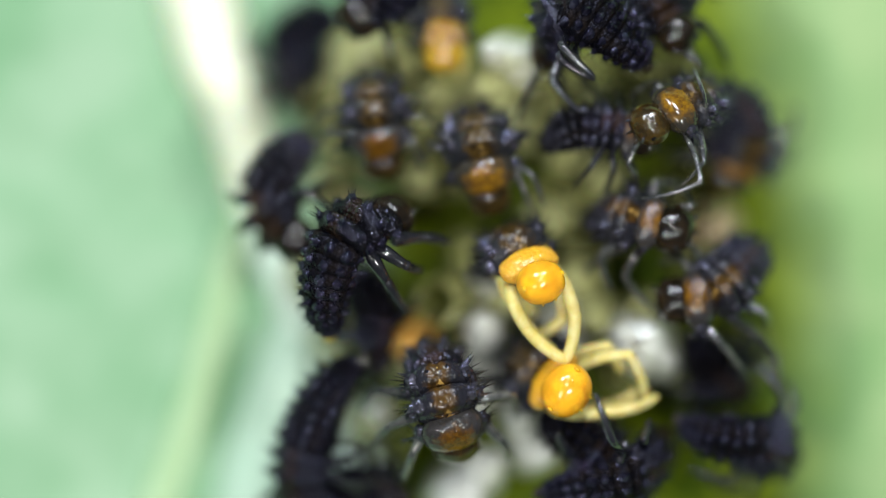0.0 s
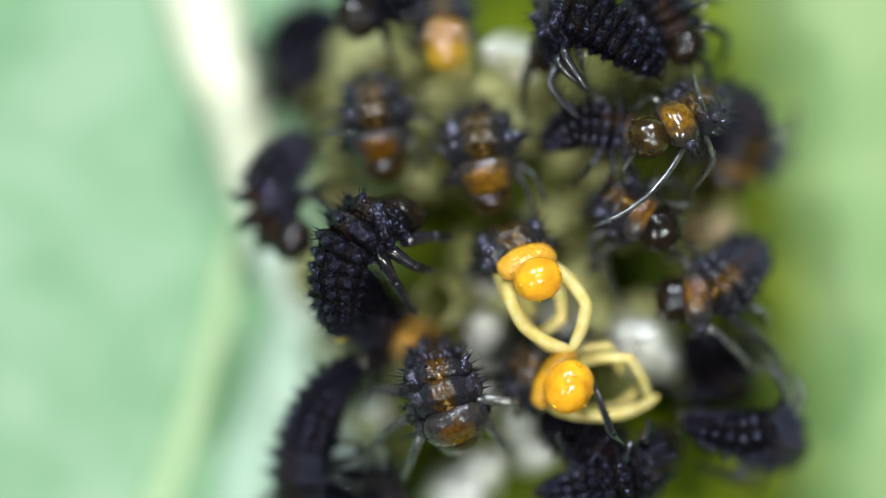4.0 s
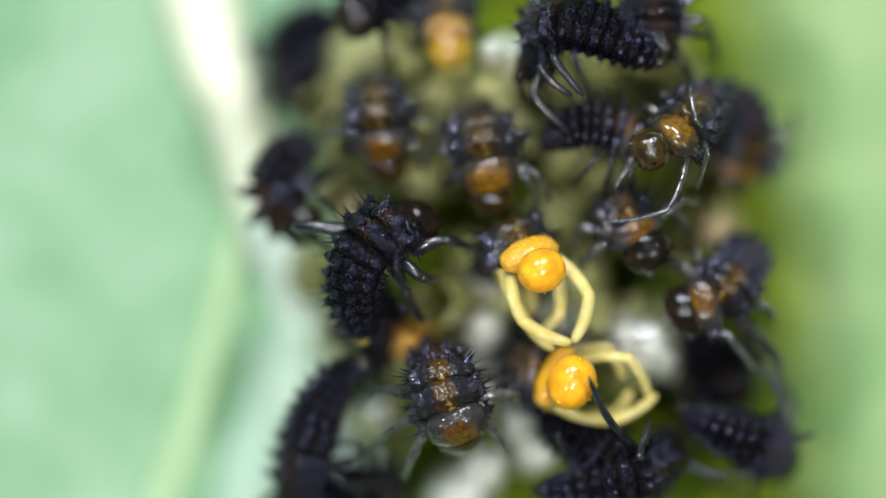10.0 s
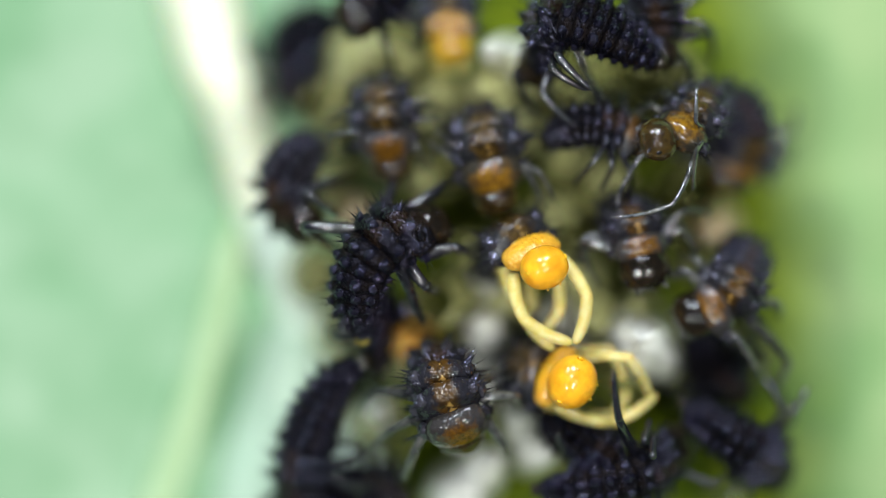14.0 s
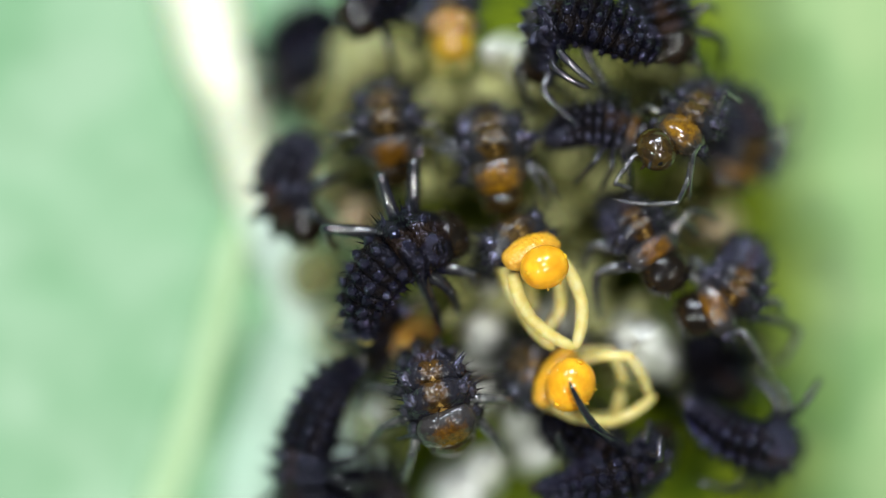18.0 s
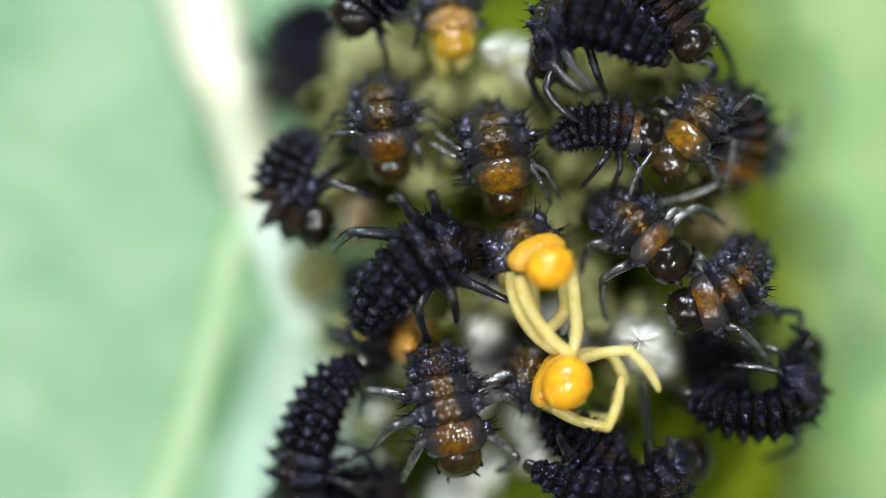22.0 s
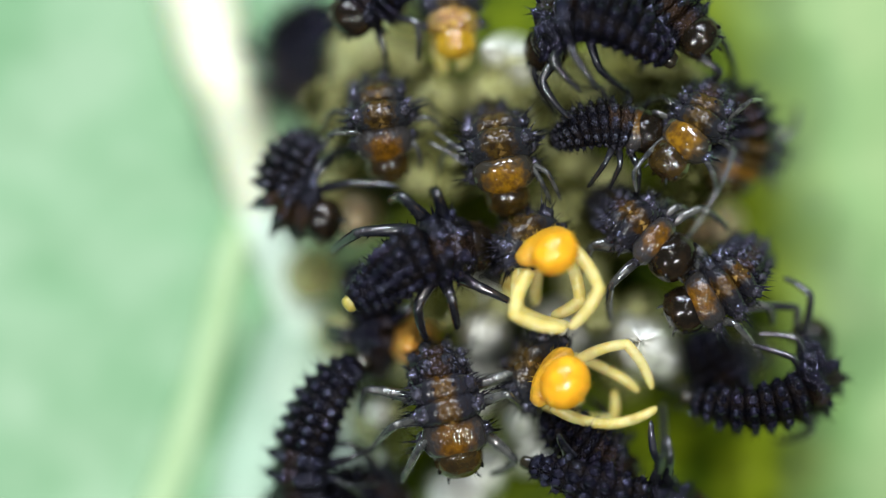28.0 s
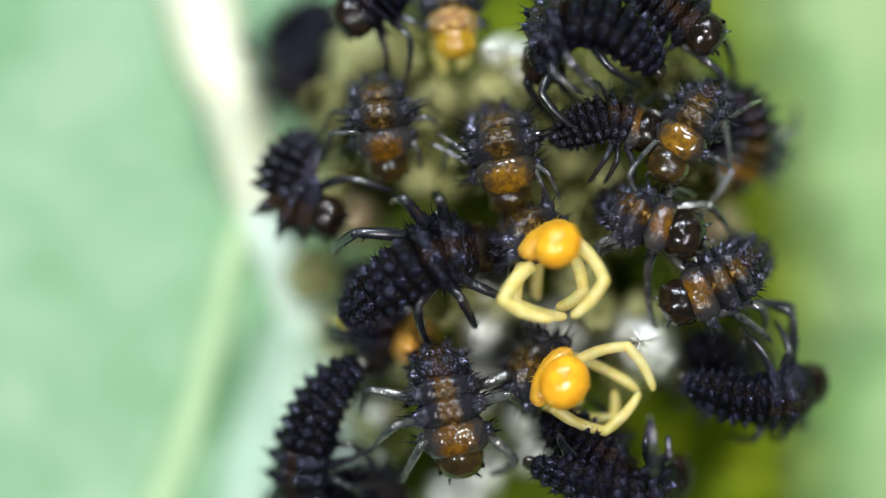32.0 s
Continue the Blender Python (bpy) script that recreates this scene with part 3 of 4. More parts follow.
# ---- eggshells: hatched, torn open at the top, glued upright to the leaf ----
def shell_mesh(seed, high, wide, mat, shut):
    """A crumpled egg skin; shut from 0 (open top) to 1 (fallen in)."""
    n, m = 26, 18
    verts, faces = [], []
    for i in range(m + 1):
        t = i / m
        r = wide * (0.45 + 0.55 * math.sin(min(1.0, t * 1.15 + 0.12) * math.pi * 0.62) ** 0.8) * (1 - (0.3 + 0.66 * shut) * t ** 5)
        for j in range(n):
            a = 2 * math.pi * j / n
            torn = (0.34 - 0.2 * shut) * noise.noise(Vector((math.cos(a) * 2.1, math.sin(a) * 2.1, seed * 3.7))) * t ** 3
            p = Vector((math.cos(a) * r, math.sin(a) * r, (t + torn - 0.08 * shut * t ** 9) * high))
            fold = (0.25 if shut == 1 else 0.6) * 0.10 * noise.noise(p * 4 + Vector((seed, 0, 0))) + (0.010 if shut == 1 else 0.022) * noise.noise(p * 11 + Vector((0, seed, 0)))
            p += Vector((math.cos(a), math.sin(a), 0.4 * t)) * fold * (0.3 + t)
            verts.append(tuple(p))
    for i in range(m):
        for j in range(n):
            a, b = i * n + j, i * n + (j + 1) % n
            faces.append((a, b, b + n, a + n))
    return mesh("eggshell", verts, faces, mat)


SHELLS = [shell_mesh(k, 1.0, 0.27, SHELL, 1.0) for k in range(5)]
THIN_SHELLS = [shell_mesh(k + 9, 1.0, 0.27, SHELL_THIN, 0.25 * k) for k in range(5)]


CREAM_SHELLS = [shell_mesh(k + 20, 1.0, 0.27, SHELL_CREAM, 1.0) for k in range(3)]


def eggshell(u, v, top=1.0, wide=1.0, tilt=0.0, turn=0.0, white=False, lean=None):
    ob = tagged(new("eggshell", (SHELLS if white else THIN_SHELLS)[(int(u) * 7 + int(v)) % 5]),
                "empty white crumpled eggshell on the leaf" if white else "empty glassy torn eggshell standing on the leaf", "eggshell", "eggshells")
    so = ob.modifiers.new("wall", "SOLIDIFY")
    so.thickness = 0.02 * MM
    p = spot(u, v, 0)
    m = pose(p.x * MM, p.y * MM, (leaf_height(p.x, p.y) - 0.04) * MM, *(lean or (tilt, tilt * 0.6, turn)))
    ob.matrix_basis = m @ Matrix.Diagonal((wide, wide, top - (DEPTH if white else 0.6 * DEPTH), 1))
    return ob


for u, v, top, wide, tilt in ((932, 98, 1.2, 0.62, 12), (955, 168, 0.9, 0.85, 16), 
                              (925, 772, 1.25, 0.8, 8), (905, 805, 1.2, 0.7, -12), (686, 722, 1.0, 0.55, 4), (790, 858, 1.3, 1.0, -8), (840, 862, 1.1, 0.8, 10), (846, 480, 1.05, 0.75, -8), (872, 625, 1.25, 0.9, 9), (1070, 590, 0.95, 0.8, -10), (880, 650, 0.8, 1.0, 20), (1045, 560, 0.5, 1.0, 30)):
    eggshell(u, v, top, wide, tilt, (u * 13) % 360, True)
# two that lean over, one on the other
eggshell(1185, 648, 1.25, 0.70, 0, 0, True, (-4, -5, 0))
eggshell(1148, 622, 1.6, 1.12, 0, 0, True, (-4, -2, 20))
for u, v, top, wide, tilt in ((590, 300, 0.7, 0.9, 12), (965, 185, 1.0, 1.1, -14), (850, 520, 1.0, 1.0, 15), (1010, 330, 1.0, 1.0, -16), (760, 270, 1.0, 1.0, 13), (820, 180, 0.9, 1.0, 18),
                              (700, 70, 0.9, 1.0, 14), (1230, 470, 0.8, 1.0, 14), (1060, 120, 0.9, 1.0, 16),
                              (1180, 320, 1.0, 1.0, -13), (1000, 800, 1.0, 1.0, 13), (640, 740, 0.8, 1.0, 15), (1090, 420, 0.9, 1.0, 14), (1280, 640, 0.6, 1.0, 16), 
                              (1290, 250, 0.6, 1.0, 15), (860, 110, 0.9, 1.0, 13),
                              (770, 160, 1.0, 1.0, 22), (740, 330, 1.0, 1.0, -20), (830, 420, 1.1, 1.0, 12), (950, 290, 1.1, 0.9, 18), (985, 120, 1.0, 1.0, -24), (1010, 440, 0.9, 1.0, 20),
                              (552, 470, 0.55, 1.0, 10), (610, 230, 0.8, 0.9, -14), (890, 720, 1.0, 0.9, 10), (1090, 690, 0.8, 1.0, 18), (1230, 590, 0.7, 0.9, -18), (1112, 148, 0.9, 1.0, 10), (1160, 150, 0.8, 1.0, -12), (1205, 165, 0.7, 1.0, 8), (1130, 190, 0.8, 1.0, -6), (1190, 120, 0.7, 1.0, 12)):
    eggshell(u, v, top, wide, tilt, (u * 13) % 360)


for u, v, top, wide, tilt in ((905, 160, 1.0, 1.0, 10), (845, 150, 0.9, 1.0, -12), (790, 205, 1.0, 1.0, 8), (945, 238, 0.95, 0.9, -9), (990, 150, 0.8, 1.0, 12), (735, 190, 0.9, 0.9, -8), (1010, 300, 0.95, 0.9, 10),
                              (1085, 180, 0.9, 0.9, -10), (745, 285, 0.8, 0.8, 9), (1255, 300, 0.6, 0.8, 10), (1045, 480, 0.9, 0.9, 8), (980, 365, 1.0, 0.8, -8), (600, 340, 0.6, 0.7, 8), (1045, 338, 1.0, 0.9, -10), (1078, 298, 0.95, 0.8, 8), (985, 420, 1.0, 0.8, 12), (1050, 520, 1.05, 0.8, 10), (1150, 560, 0.9, 0.8, 5), (588, 600, 0.75, 0.9, 6), (612, 96, 0.55, 1.0, 8), (652, 78, 0.7, 0.9, -8), (655, 140, 0.8, 0.9, 8), (604, 178, 0.55, 0.9, -6), (585, 218, 0.5, 0.8, 6), (700, 120, 0.8, 0.9, 6), (700, 650, 1.2, 0.8, 6), (880, 540, 1.2, 0.9, -6)):
    ob = eggshell(u, v, top, wide, tilt, (u * 13) % 360, True)
    ob.data = CREAM_SHELLS[u % 3]
    ob["label"] = "empty cream-coloured eggshell fallen in at the top"


def egg(u, v, top, mat, label, wide=0.27):
    top -= DEPTH
    v_, f_ = barrel(top / 2, wide, wide, 22, 14, 2.1, 0.04, u)
    ob = tagged(new("egg", mesh("egg", [(y, z, x + top / 2) for x, y, z in v_], f_, mat)), label, "egg", "unhatched eggs")
    p = spot(u, v, 0)
    ob.matrix_basis = pose(p.x * MM, p.y * MM, (leaf_height(p.x, p.y) - 0.05) * MM, 4, -3, 0)


egg(640, 378, 0.75, EGG, "unhatched tan egg standing on the leaf", 0.21)
egg(742, 588, 1.36, EGG_ORANGE, "unhatched orange egg standing on the leaf", 0.22)
egg(1270, 395, 0.8, EGG, "unhatched tan egg standing on the leaf")


# ---- the larvae ----
# big dark one that turns towards the orange hatchling
o = larva("black spiny larva climbing over the shells", "dark", 1.14, 0.92, 0.060, lift=-0.26)
o["rings"][0].data = KITS["honey"]["rings"][0]
o["leg_time"] = 23.0
for t, tail, back, neck, head, z, up, up_head in (
        (0.0, (582, 598), (578, 500), (612, 412), (688, 385), 0.0, (-.55, 0, .8), (-.5, -.4, .8)),
        (3.5, (597, 599), (592, 500), (628, 408), (702, 385), 0.0, (-.5, 0, .8), (-.45, -.4, .8)),
        (6.0, (622, 598), (608, 500), (642, 412), (714, 388), 0.0, (-.45, 0, .8), (-.4, -.4, .8)),
        (9.0, (640, 603), (622, 505), (655, 420), (732, 394), 0.0, (-.4, 0, .85), (-.3, -.3, .85)),
        (13.0, (641, 603), (628, 510), (668, 425), (748, 402), 0.0, (-.35, 0, .85), (-.3, -.3, .85)),
        (17.0, (642, 603), (645, 510), (702, 428), (780, 412), 0.0, (-.3, 0, .85), (-.25, -.2, .85)),
        (19.0, (650, 602), (656, 528), (722, 450), (798, 430), -0.05, (-.25, 0, .9), (-.2, -.2, .9)),
        (21.0, (640, 592), (680, 515), (752, 450), (824, 440), -0.25, (-.2, 0, .9), (-.1, -.1, .95)),
        (25.0, (636, 590), (680, 512), (755, 449), (828, 440), -0.25, (-.2, 0, .9), (-.1, -.1, .95)),
        (27.4, (632, 588), (680, 510), (756, 448), (830, 440), -0.25, (-.15, 0, .92), (-.1, -.1, .95)),
        (28.0, (616, 540), (682, 494), (757, 446), (834, 438), -0.20, (-.1, 0, .95), (-.1, -.1, .95)),
        (29.0, (614, 545), (682, 497), (757, 447), (834, 438), -0.20, (-.1, 0, .95), (-.1, -.1, .95)),
        (29.6, (612, 572), (680, 512), (758, 452), (836, 440), -0.25, (-.1, 0, .95), (-.1, -.1, .95)),
        (32.0, (606, 572), (678, 512), (760, 452), (840, 442), -0.25, (-.1, 0, .95), (-.1, -.1, .95))):
    raised = 0.40 if 27.9 < t < 29.1 else 0.0
    bend(o, t, (*tail, 1.65 + z + raised), (*back, 2.0 + z), (*neck, 2.1 + z), (*head, 1.72 + z), up=up, up_head=up_head)
step(o, 0, -1, 0, (760, 395, 1.9), (800, 430, 1.5)); step(o, 0, -1, 6, (765, 420, 1.9), (800, 425, 1.5)); step(o, 0, -1, 9.4, (780, 430, 1.9), (830, 440, 1.7))
step(o, 0, -1, 13, (800, 437, 1.9), (862, 440, 1.8)); step(o, 0, -1, 14.2, (800, 440, 1.9), (830, 450, 1.6)); step(o, 0, -1, 19, (820, 490, 1.8), (850, 520, 1.5)); step(o, 0, -1, 21, (852, 510, 1.85), (904, 534, 1.7))
step(o, 1, -1, 0, (715, 468, 2.1), (745, 480, 1.7)); step(o, 1, -1, 6, (735, 472, 2.1), (775, 478, 1.7)); step(o, 1, -1, 13, (740, 490, 2.0), (770, 510, 1.7)); step(o, 1, -1, 19, (785, 515, 1.8), (805, 560, 1.5)); step(o, 1, -1, 23, (806, 525, 2.0), (811, 575, 1.6)); step(o, 1, -1, 28.4, (800, 525, 2.0), (810, 582, 1.6)); step(o, 1, -1, 29.6, (832, 555, 1.9), (842, 585, 1.6)); step(o, 1, -1, 32, (828, 545, 1.9), (842, 580, 1.6))
step(o, 2, -1, 0, (695, 515, 2.05), (748, 600, 1.7)); step(o, 2, -1, 6, (715, 520, 2.0), (762, 590, 1.7)); step(o, 2, -1, 13, (725, 520, 1.9), (748, 580, 1.6)); step(o, 2, -1, 19, (770, 540, 1.8), (790, 600, 1.5)); step(o, 2, -1, 23, (738, 545, 1.9), (755, 602, 1.6))
step(o, 0, 1, 0, (690, 400, 1.1), (690, 392, 0.7)); step(o, 0, 1, 10, (720, 400, 1.1), (715, 392, 0.7)); step(o, 0, 1, 17, (728, 352, 1.95), (722, 368, 1.48)); step(o, 0, 1, 19, (742, 342, 1.98), (740, 360, 1.5)); step(o, 0, 1, 21, (757, 318, 2.05), (759, 345, 1.5)); step(o, 0, 1, 32, (766, 320, 2.05), (768, 346, 1.5))
step(o, 1, 1, 0, (632, 430, 1.1), (622, 412, 0.6)); step(o, 1, 1, 10, (650, 420, 1.1), (640, 405, 0.7)); step(o, 1, 1, 17, (684, 352, 1.95), (678, 368, 1.48)); step(o, 1, 1, 19, (690, 346, 1.98), (682, 362, 1.5)); step(o, 1, 1, 21, (695, 335, 2.05), (690, 356, 1.5)); step(o, 1, 1, 32, (700, 338, 2.05), (694, 360, 1.5))
step(o, 2, 1, 0, (590, 480, 1.1), (575, 470, 0.6)); step(o, 2, 1, 7, (592, 475, 1.2), (578, 465, 0.7)); step(o, 2, 1, 9, (594, 412, 1.8), (588, 438, 1.4)); step(o, 2, 1, 13, (598, 412, 1.8), (592, 438, 1.4)); step(o, 2, 1, 19, (608, 408, 1.9), (598, 440, 1.4)); step(o, 2, 1, 21, (604, 408, 1.95), (590, 445, 1.4)); step(o, 2, 1, 32, (602, 408, 1.95), (588, 450, 1.4))

# the one with the rust-brown back, head down, in front
p = larva("spiny grey-black larva with rust-brown thorax and grey legs", "brown", 1.10, 0.95, 0.050, 0.95, lift=-0.22)
RUST_RING = p["rings"][11].data.copy()
RUST_RING.materials[0] = RUST_PLATE
p["rings"][11].data = RUST_RING
RUST_BACK = []
for k in (9, 10):
    RUST_BACK.append(p["rings"][k].data.copy())
    RUST_BACK[-1].materials[0] = RUST_THORAX
    p["rings"][k].data = RUST_BACK[-1]
for t, x, y, nod, low in ((0, 0, 0, 0, 0), (3, 1, 0, -14, 0), (6, 1, -2, -16, 0), (13, 8, 2, -16, 0), (19, -12, 2, -14, 0.02), (21, 3, 2, 22, 0.32), (32, 6, 4, 22, 0.32)):
    bend(p, t, (768 + x, 640 + y, 0.65), (770 + x, 646 + y, 1.68 - low / 2), (783 + x, 698 + y, 2.02 - low), (799 + x, 750 + y + nod / 2, 2.02 - low), (807 + x, 782 + y + nod, 1.76 - 0.45 * low), up=(0, -.25, 1), up_head=(.05, .2, 1))
step(p, 0, -1, 0, (732, 800, 1.9), (712, 850, 1.5)); step(p, 1, -1, 0, (690, 755, 1.8), (655, 800, 1.4)); step(p, 2, -1, 0, (660, 690, 1.6), (640, 735, 1.2))
step(p, 0, 1, 0, (895, 788, 1.7), (905, 812, 1.4)); step(p, 0, 1, 19, (890, 785, 1.7), (898, 808, 1.4)); step(p, 0, 1, 23, (905, 808, 1.5), (868, 838, 1.3))
step(p, 1, 1, 0, (903, 694, 1.9), (910, 735, 1.4)); step(p, 1, 1, 3, (903, 722, 1.9), (912, 740, 1.5)); step(p, 1, 1, 6, (904, 690, 1.9), (911, 725, 1.4)); step(p, 1, 1, 19, (908, 702, 1.9), (914, 735, 1.4)); step(p, 1, 1, 23, (915, 706, 1.7), (925, 730, 1.4))
step(p, 2, 1, 0, (885, 668, 1.4), (905, 680, 1.1)); step(p, 2, 1, 19, (892, 662, 1.5), (905, 680, 1.2)); step(p, 2, 1, 23, (903, 656, 1.6), (908, 685, 1.2))

# orange hatchling, head out, pale legs folded below it
s = larva("soft orange larva leaving its egg, pale yellow legs folded", "amber", 1.05, 1.0, 0.062, 0.97, lift=-0.27, neck=0.12)
for t, neck, head, z, up_head in ((0, (916, 446), (957, 500), 1.8, (-.1, -.7, .8)), (6, (914, 440), (951, 490), 1.8, (-.1, -.7, .8)), (13, (920, 430), (963, 474), 1.8, (-.1, -.7, .8)), (20, (920, 430), (963, 473), 1.8, (-.1, -.7, .8)),
                                  (23, (934, 438), (975, 470), 1.8, (-.1, -.6, .85)), (24, (932, 425), (972, 452), 1.7, (-.1, -.55, .85)), (25, (934, 428), (970, 456), 1.65, (-.1, -.5, .9)), (28, (934, 428), (981, 447), 1.65, (-.1, -.5, .9)),
                                  (30, (938, 424), (985, 447), 1.65, (-.1, -.5, .9)), (32, (938, 418), (986, 434), 1.65, (-.1, -.5, .9))):
    bend(s, t, (880, 500, 0.5), (890, 458, 1.2), (*neck, z), (*head, 2.18), up=(-.3, -1, .3), up_head=up_head)
for t, knee, foot in ((0, (1018, 565), (1000, 642)), (6, (1035, 535), (1012, 612)), (13, (1036, 530), (1018, 605)), (19, (1032, 540), (1018, 618)), (23, (1036, 550), (1012, 636)), (25, (1045, 520), (995, 595)), (28, (1052, 500), (1008, 580)), (30, (1055, 505), (1015, 580)), (32, (1072, 480), (1012, 560))):
    step(s, 0, 1, t, (*knee, 2.0), (*foot, 2.0))
for t, knee, foot in ((0, (912, 572), (1005, 640)), (6, (908, 562), (1008, 612)), (13, (916, 556), (1010, 606)), (19, (912, 556), (1015, 618)), (23, (935, 555), (1012, 632)), (24, (885, 570), (958, 592)), (25, (880, 560), (900, 600)), (26.5, (905, 555), (970, 592)), (28, (920, 555), (998, 582)), (29.2, (868, 545), (955, 582)), (30, (866, 544), (958, 582)), (32, (900, 545), (975, 565))):
    step(s, 0, -1, t, (*knee, 2.05), (*foot, 2.0))
for t, knee, foot in ((0, (900, 560), (985, 625)), (13, (905, 565), (978, 618)), (23, (902, 562), (985, 622)), (25, (925, 545), (1000, 600)), (28, (930, 545), (1005, 575)), (32, (925, 535), (1000, 560))):
    step(s, 1, -1, t, (*knee, 1.88), (*foot, 1.85))
step(s, 1, 1, 0, (1000, 572, 1.75), (945, 594, 1.7)); step(s, 1, 1, 21, (1005, 560, 1.75), (955, 592, 1.7)); step(s, 1, 1, 32, (1020, 500, 1.8), (985, 545, 1.75))

for side in (1, -1):
    step(s, 2, side, 0, (915 + 20 * side, 500, 1.5), (935 + 10 * side, 560, 1.4))

# second orange hatchling below it
q = larva("soft orange larva leaving its egg, pale yellow legs spread", "amber", 1.15, 1.0, 0.051, 1.0, lift=-0.28, neck=0.15)
for t, head in ((0, (1002, 691)), (6, (1008, 682)), (13, (1012, 676)), (19, (1008, 682)), (23, (1000, 677)), (32, (998, 676))):
    bend(q, t, (955, 640, 0.4), (938, 650, 1.1), (956, 656, 1.55), (*head, 2.0), up=(-.8, -.6, .4), up_head=(-.5, -.3, .8))
for t, knee, foot in ((0, (1088, 650), (1142, 702)), (6, (1098, 655), (1148, 705)), (19, (1098, 648), (1150, 695)), (21, (1118, 612), (1165, 690)), (25, (1118, 605), (1165, 690)), (28, (1118, 590), (1152, 685)), (32, (1122, 588), (1155, 688))):
    step(q, 0, 1, t, (*knee, 1.75), (*foot, 1.6))
for t, knee, foot in ((0, (1082, 748), (1166, 702)), (13, (1085, 746), (1160, 700)), (20, (1082, 748), (1158, 702)), (22, (1078, 752), (1098, 668)), (25, (1080, 752), (1112, 690)), (28, (1062, 756), (1160, 722)), (30, (1062, 757), (1162, 722)), (32, (1072, 755), (1130, 695))):
    step(q, 0, -1, t, (*knee, 1.65), (*foot, 1.6))
step(q, 1, 1, 0, (1065, 632, 1.6), (1100, 658, 1.5)); step(q, 1, 1, 21, (1082, 622, 1.6), (1105, 680, 1.5)); step(q, 1, 1, 30, (1085, 655, 1.6), (1150, 702, 1.5))
step(q, 1, -1, 0, (1090, 730, 1.4), (1130, 690, 1.4)); step(q, 1, -1, 28, (1080, 735, 1.4), (1085, 690, 1.4))

for side in (1, -1):
    step(q, 2, side, 0, (985, 690 - 25 * side, 1.4), (1030, 690 - 15 * side, 1.3))

# upper right: the big dark one, its head down at the shells
a = larva("black spiny larva arched over the shells, grey legs", "dark", 1.12, 1.0, 0.048, lift=-0.25)
for t, tail, back, neck, head in ((0, (1150, 118), (1080, 55), (1005, 15), (978, 85)), (6, (1180, 130), (1095, 65), (1005, 30), (968, 95)), (9, (1172, 110), (1065, 55), (975, 40), (952, 105)),
                                  (13, (1175, 112), (1070, 55), (985, 35), (955, 112)), (19, (1172, 102), (1080, 50), (990, 30), (962, 105)), (23, (1180, 112), (1100, 55), (1000, 35), (975, 98)),
                                  (25, (1170, 95), (1070, 35), (980, 22), (950, 65)), (28, (1190, 112), (1105, 45), (1005, 25), (968, 85)), (32, (1170, 132), (1085, 50), (990, 40), (962, 110))):
    bend(a, t, (*tail, 1.75), (*back, 1.9), (*neck, 1.8), (*head, 1.45), up=(.3, -.5, 1), up_head=(-.5, -.8, .5))
for t, knee, foot in ((0, (932, 115), (905, 235)), (6, (925, 130), (945, 205)), (9, (920, 150), (960, 200)), (13, (915, 150), (955, 205)), (19, (915, 140), (955, 200)), (23, (933, 122), (982, 212)), (25, (940, 100), (990, 205)), (28, (945, 120), (985, 205)), (32, (935, 145), (980, 215))):
    step(a, 0, -1, t, (*knee, 1.5), (*foot, 1.3))
for t, knee, foot in ((0, (985, 130), (1010, 180)), (9, (940, 160), (985, 200)), (23, (985, 135), (1040, 170)), (28, (975, 110), (955, 160)), (32, (995, 150), (1035, 185))):
    step(a, 1, -1, t, (*knee, 1.45), (*foot, 1.2))
for t, knee, foot in ((0, (1030, 110), (1050, 160)), (8, (1020, 150), (1060, 220)), (14, (1030, 150), (1080, 210)), (19, (1045, 130), (1110, 190)), (23, (1048, 105), (1062, 172)), (32, (1075, 120), (1140, 155))):
    step(a, 2, -1, t, (*knee, 1.6), (*foot, 1.4))

# behind it, with a brown head
w = larva("dark larva with glossy brown head behind another larva", "mixed", 1.0, 0.92, head=0.95, neck=0.14)
for t, head in ((0, (1198, 58)), (6, (1215, 85)), (9, (1168, 78)), (13, (1162, 92)), (19, (1205, 80)), (23, (1228, 75)), (28, (1236, 68)), (32, (1246, 62))):
    bend(w, t, (1090, -50, 0.9), (1150, -10, 1.2), (*head, 1.35), up=(0, -.2, 1))
step(w, 0, -1, 0, (1240, 110, 1.2), (1230, 160, 1.0)); step(w, 0, 1, 0, (1270, 60, 1.1), (1290, 120, 0.8)); step(w, 0, 1, 14, (1240, 70, 1.1), (1260, 110, 0.8)); step(w, 0, 1, 23, (1295, 75, 1.1), (1300, 140, 0.8))

# the one that lifts its shiny head
i = larva("larva with orange thorax and shiny brown head, pale thin legs", "brown", 1.0, 0.88, 0.026, 0.92, neck=0.17)
i["head"].data = KITS["brown"]["head"]
for t, neck, head in ((0, (1205, 190), (1150, 220)), (2, (1210, 200), (1145, 225)), (6, (1218, 225), (1152, 262)), (9, (1195, 240), (1148, 268)), (13, (1207, 235), (1165, 245)), (17, (1200, 240), (1160, 262)),
                      (19, (1206, 240), (1166, 268)), (21, (1228, 225), (1180, 280)), (23, (1236, 222), (1182, 284)), (28, (1232, 226), (1182, 285)), (32, (1218, 228), (1180, 292))):
    low = 0.28 if t > 20 else 0.1 if t > 18 else 0
    bend(i, t, (1262, 195, 0.5), (1252, 180, 1.3 - low / 2), (*neck, 1.75 - low), (*head, 1.85 - 1.4 * low), up=(.3, -1, .5), up_head=(.1, -.5, .9))
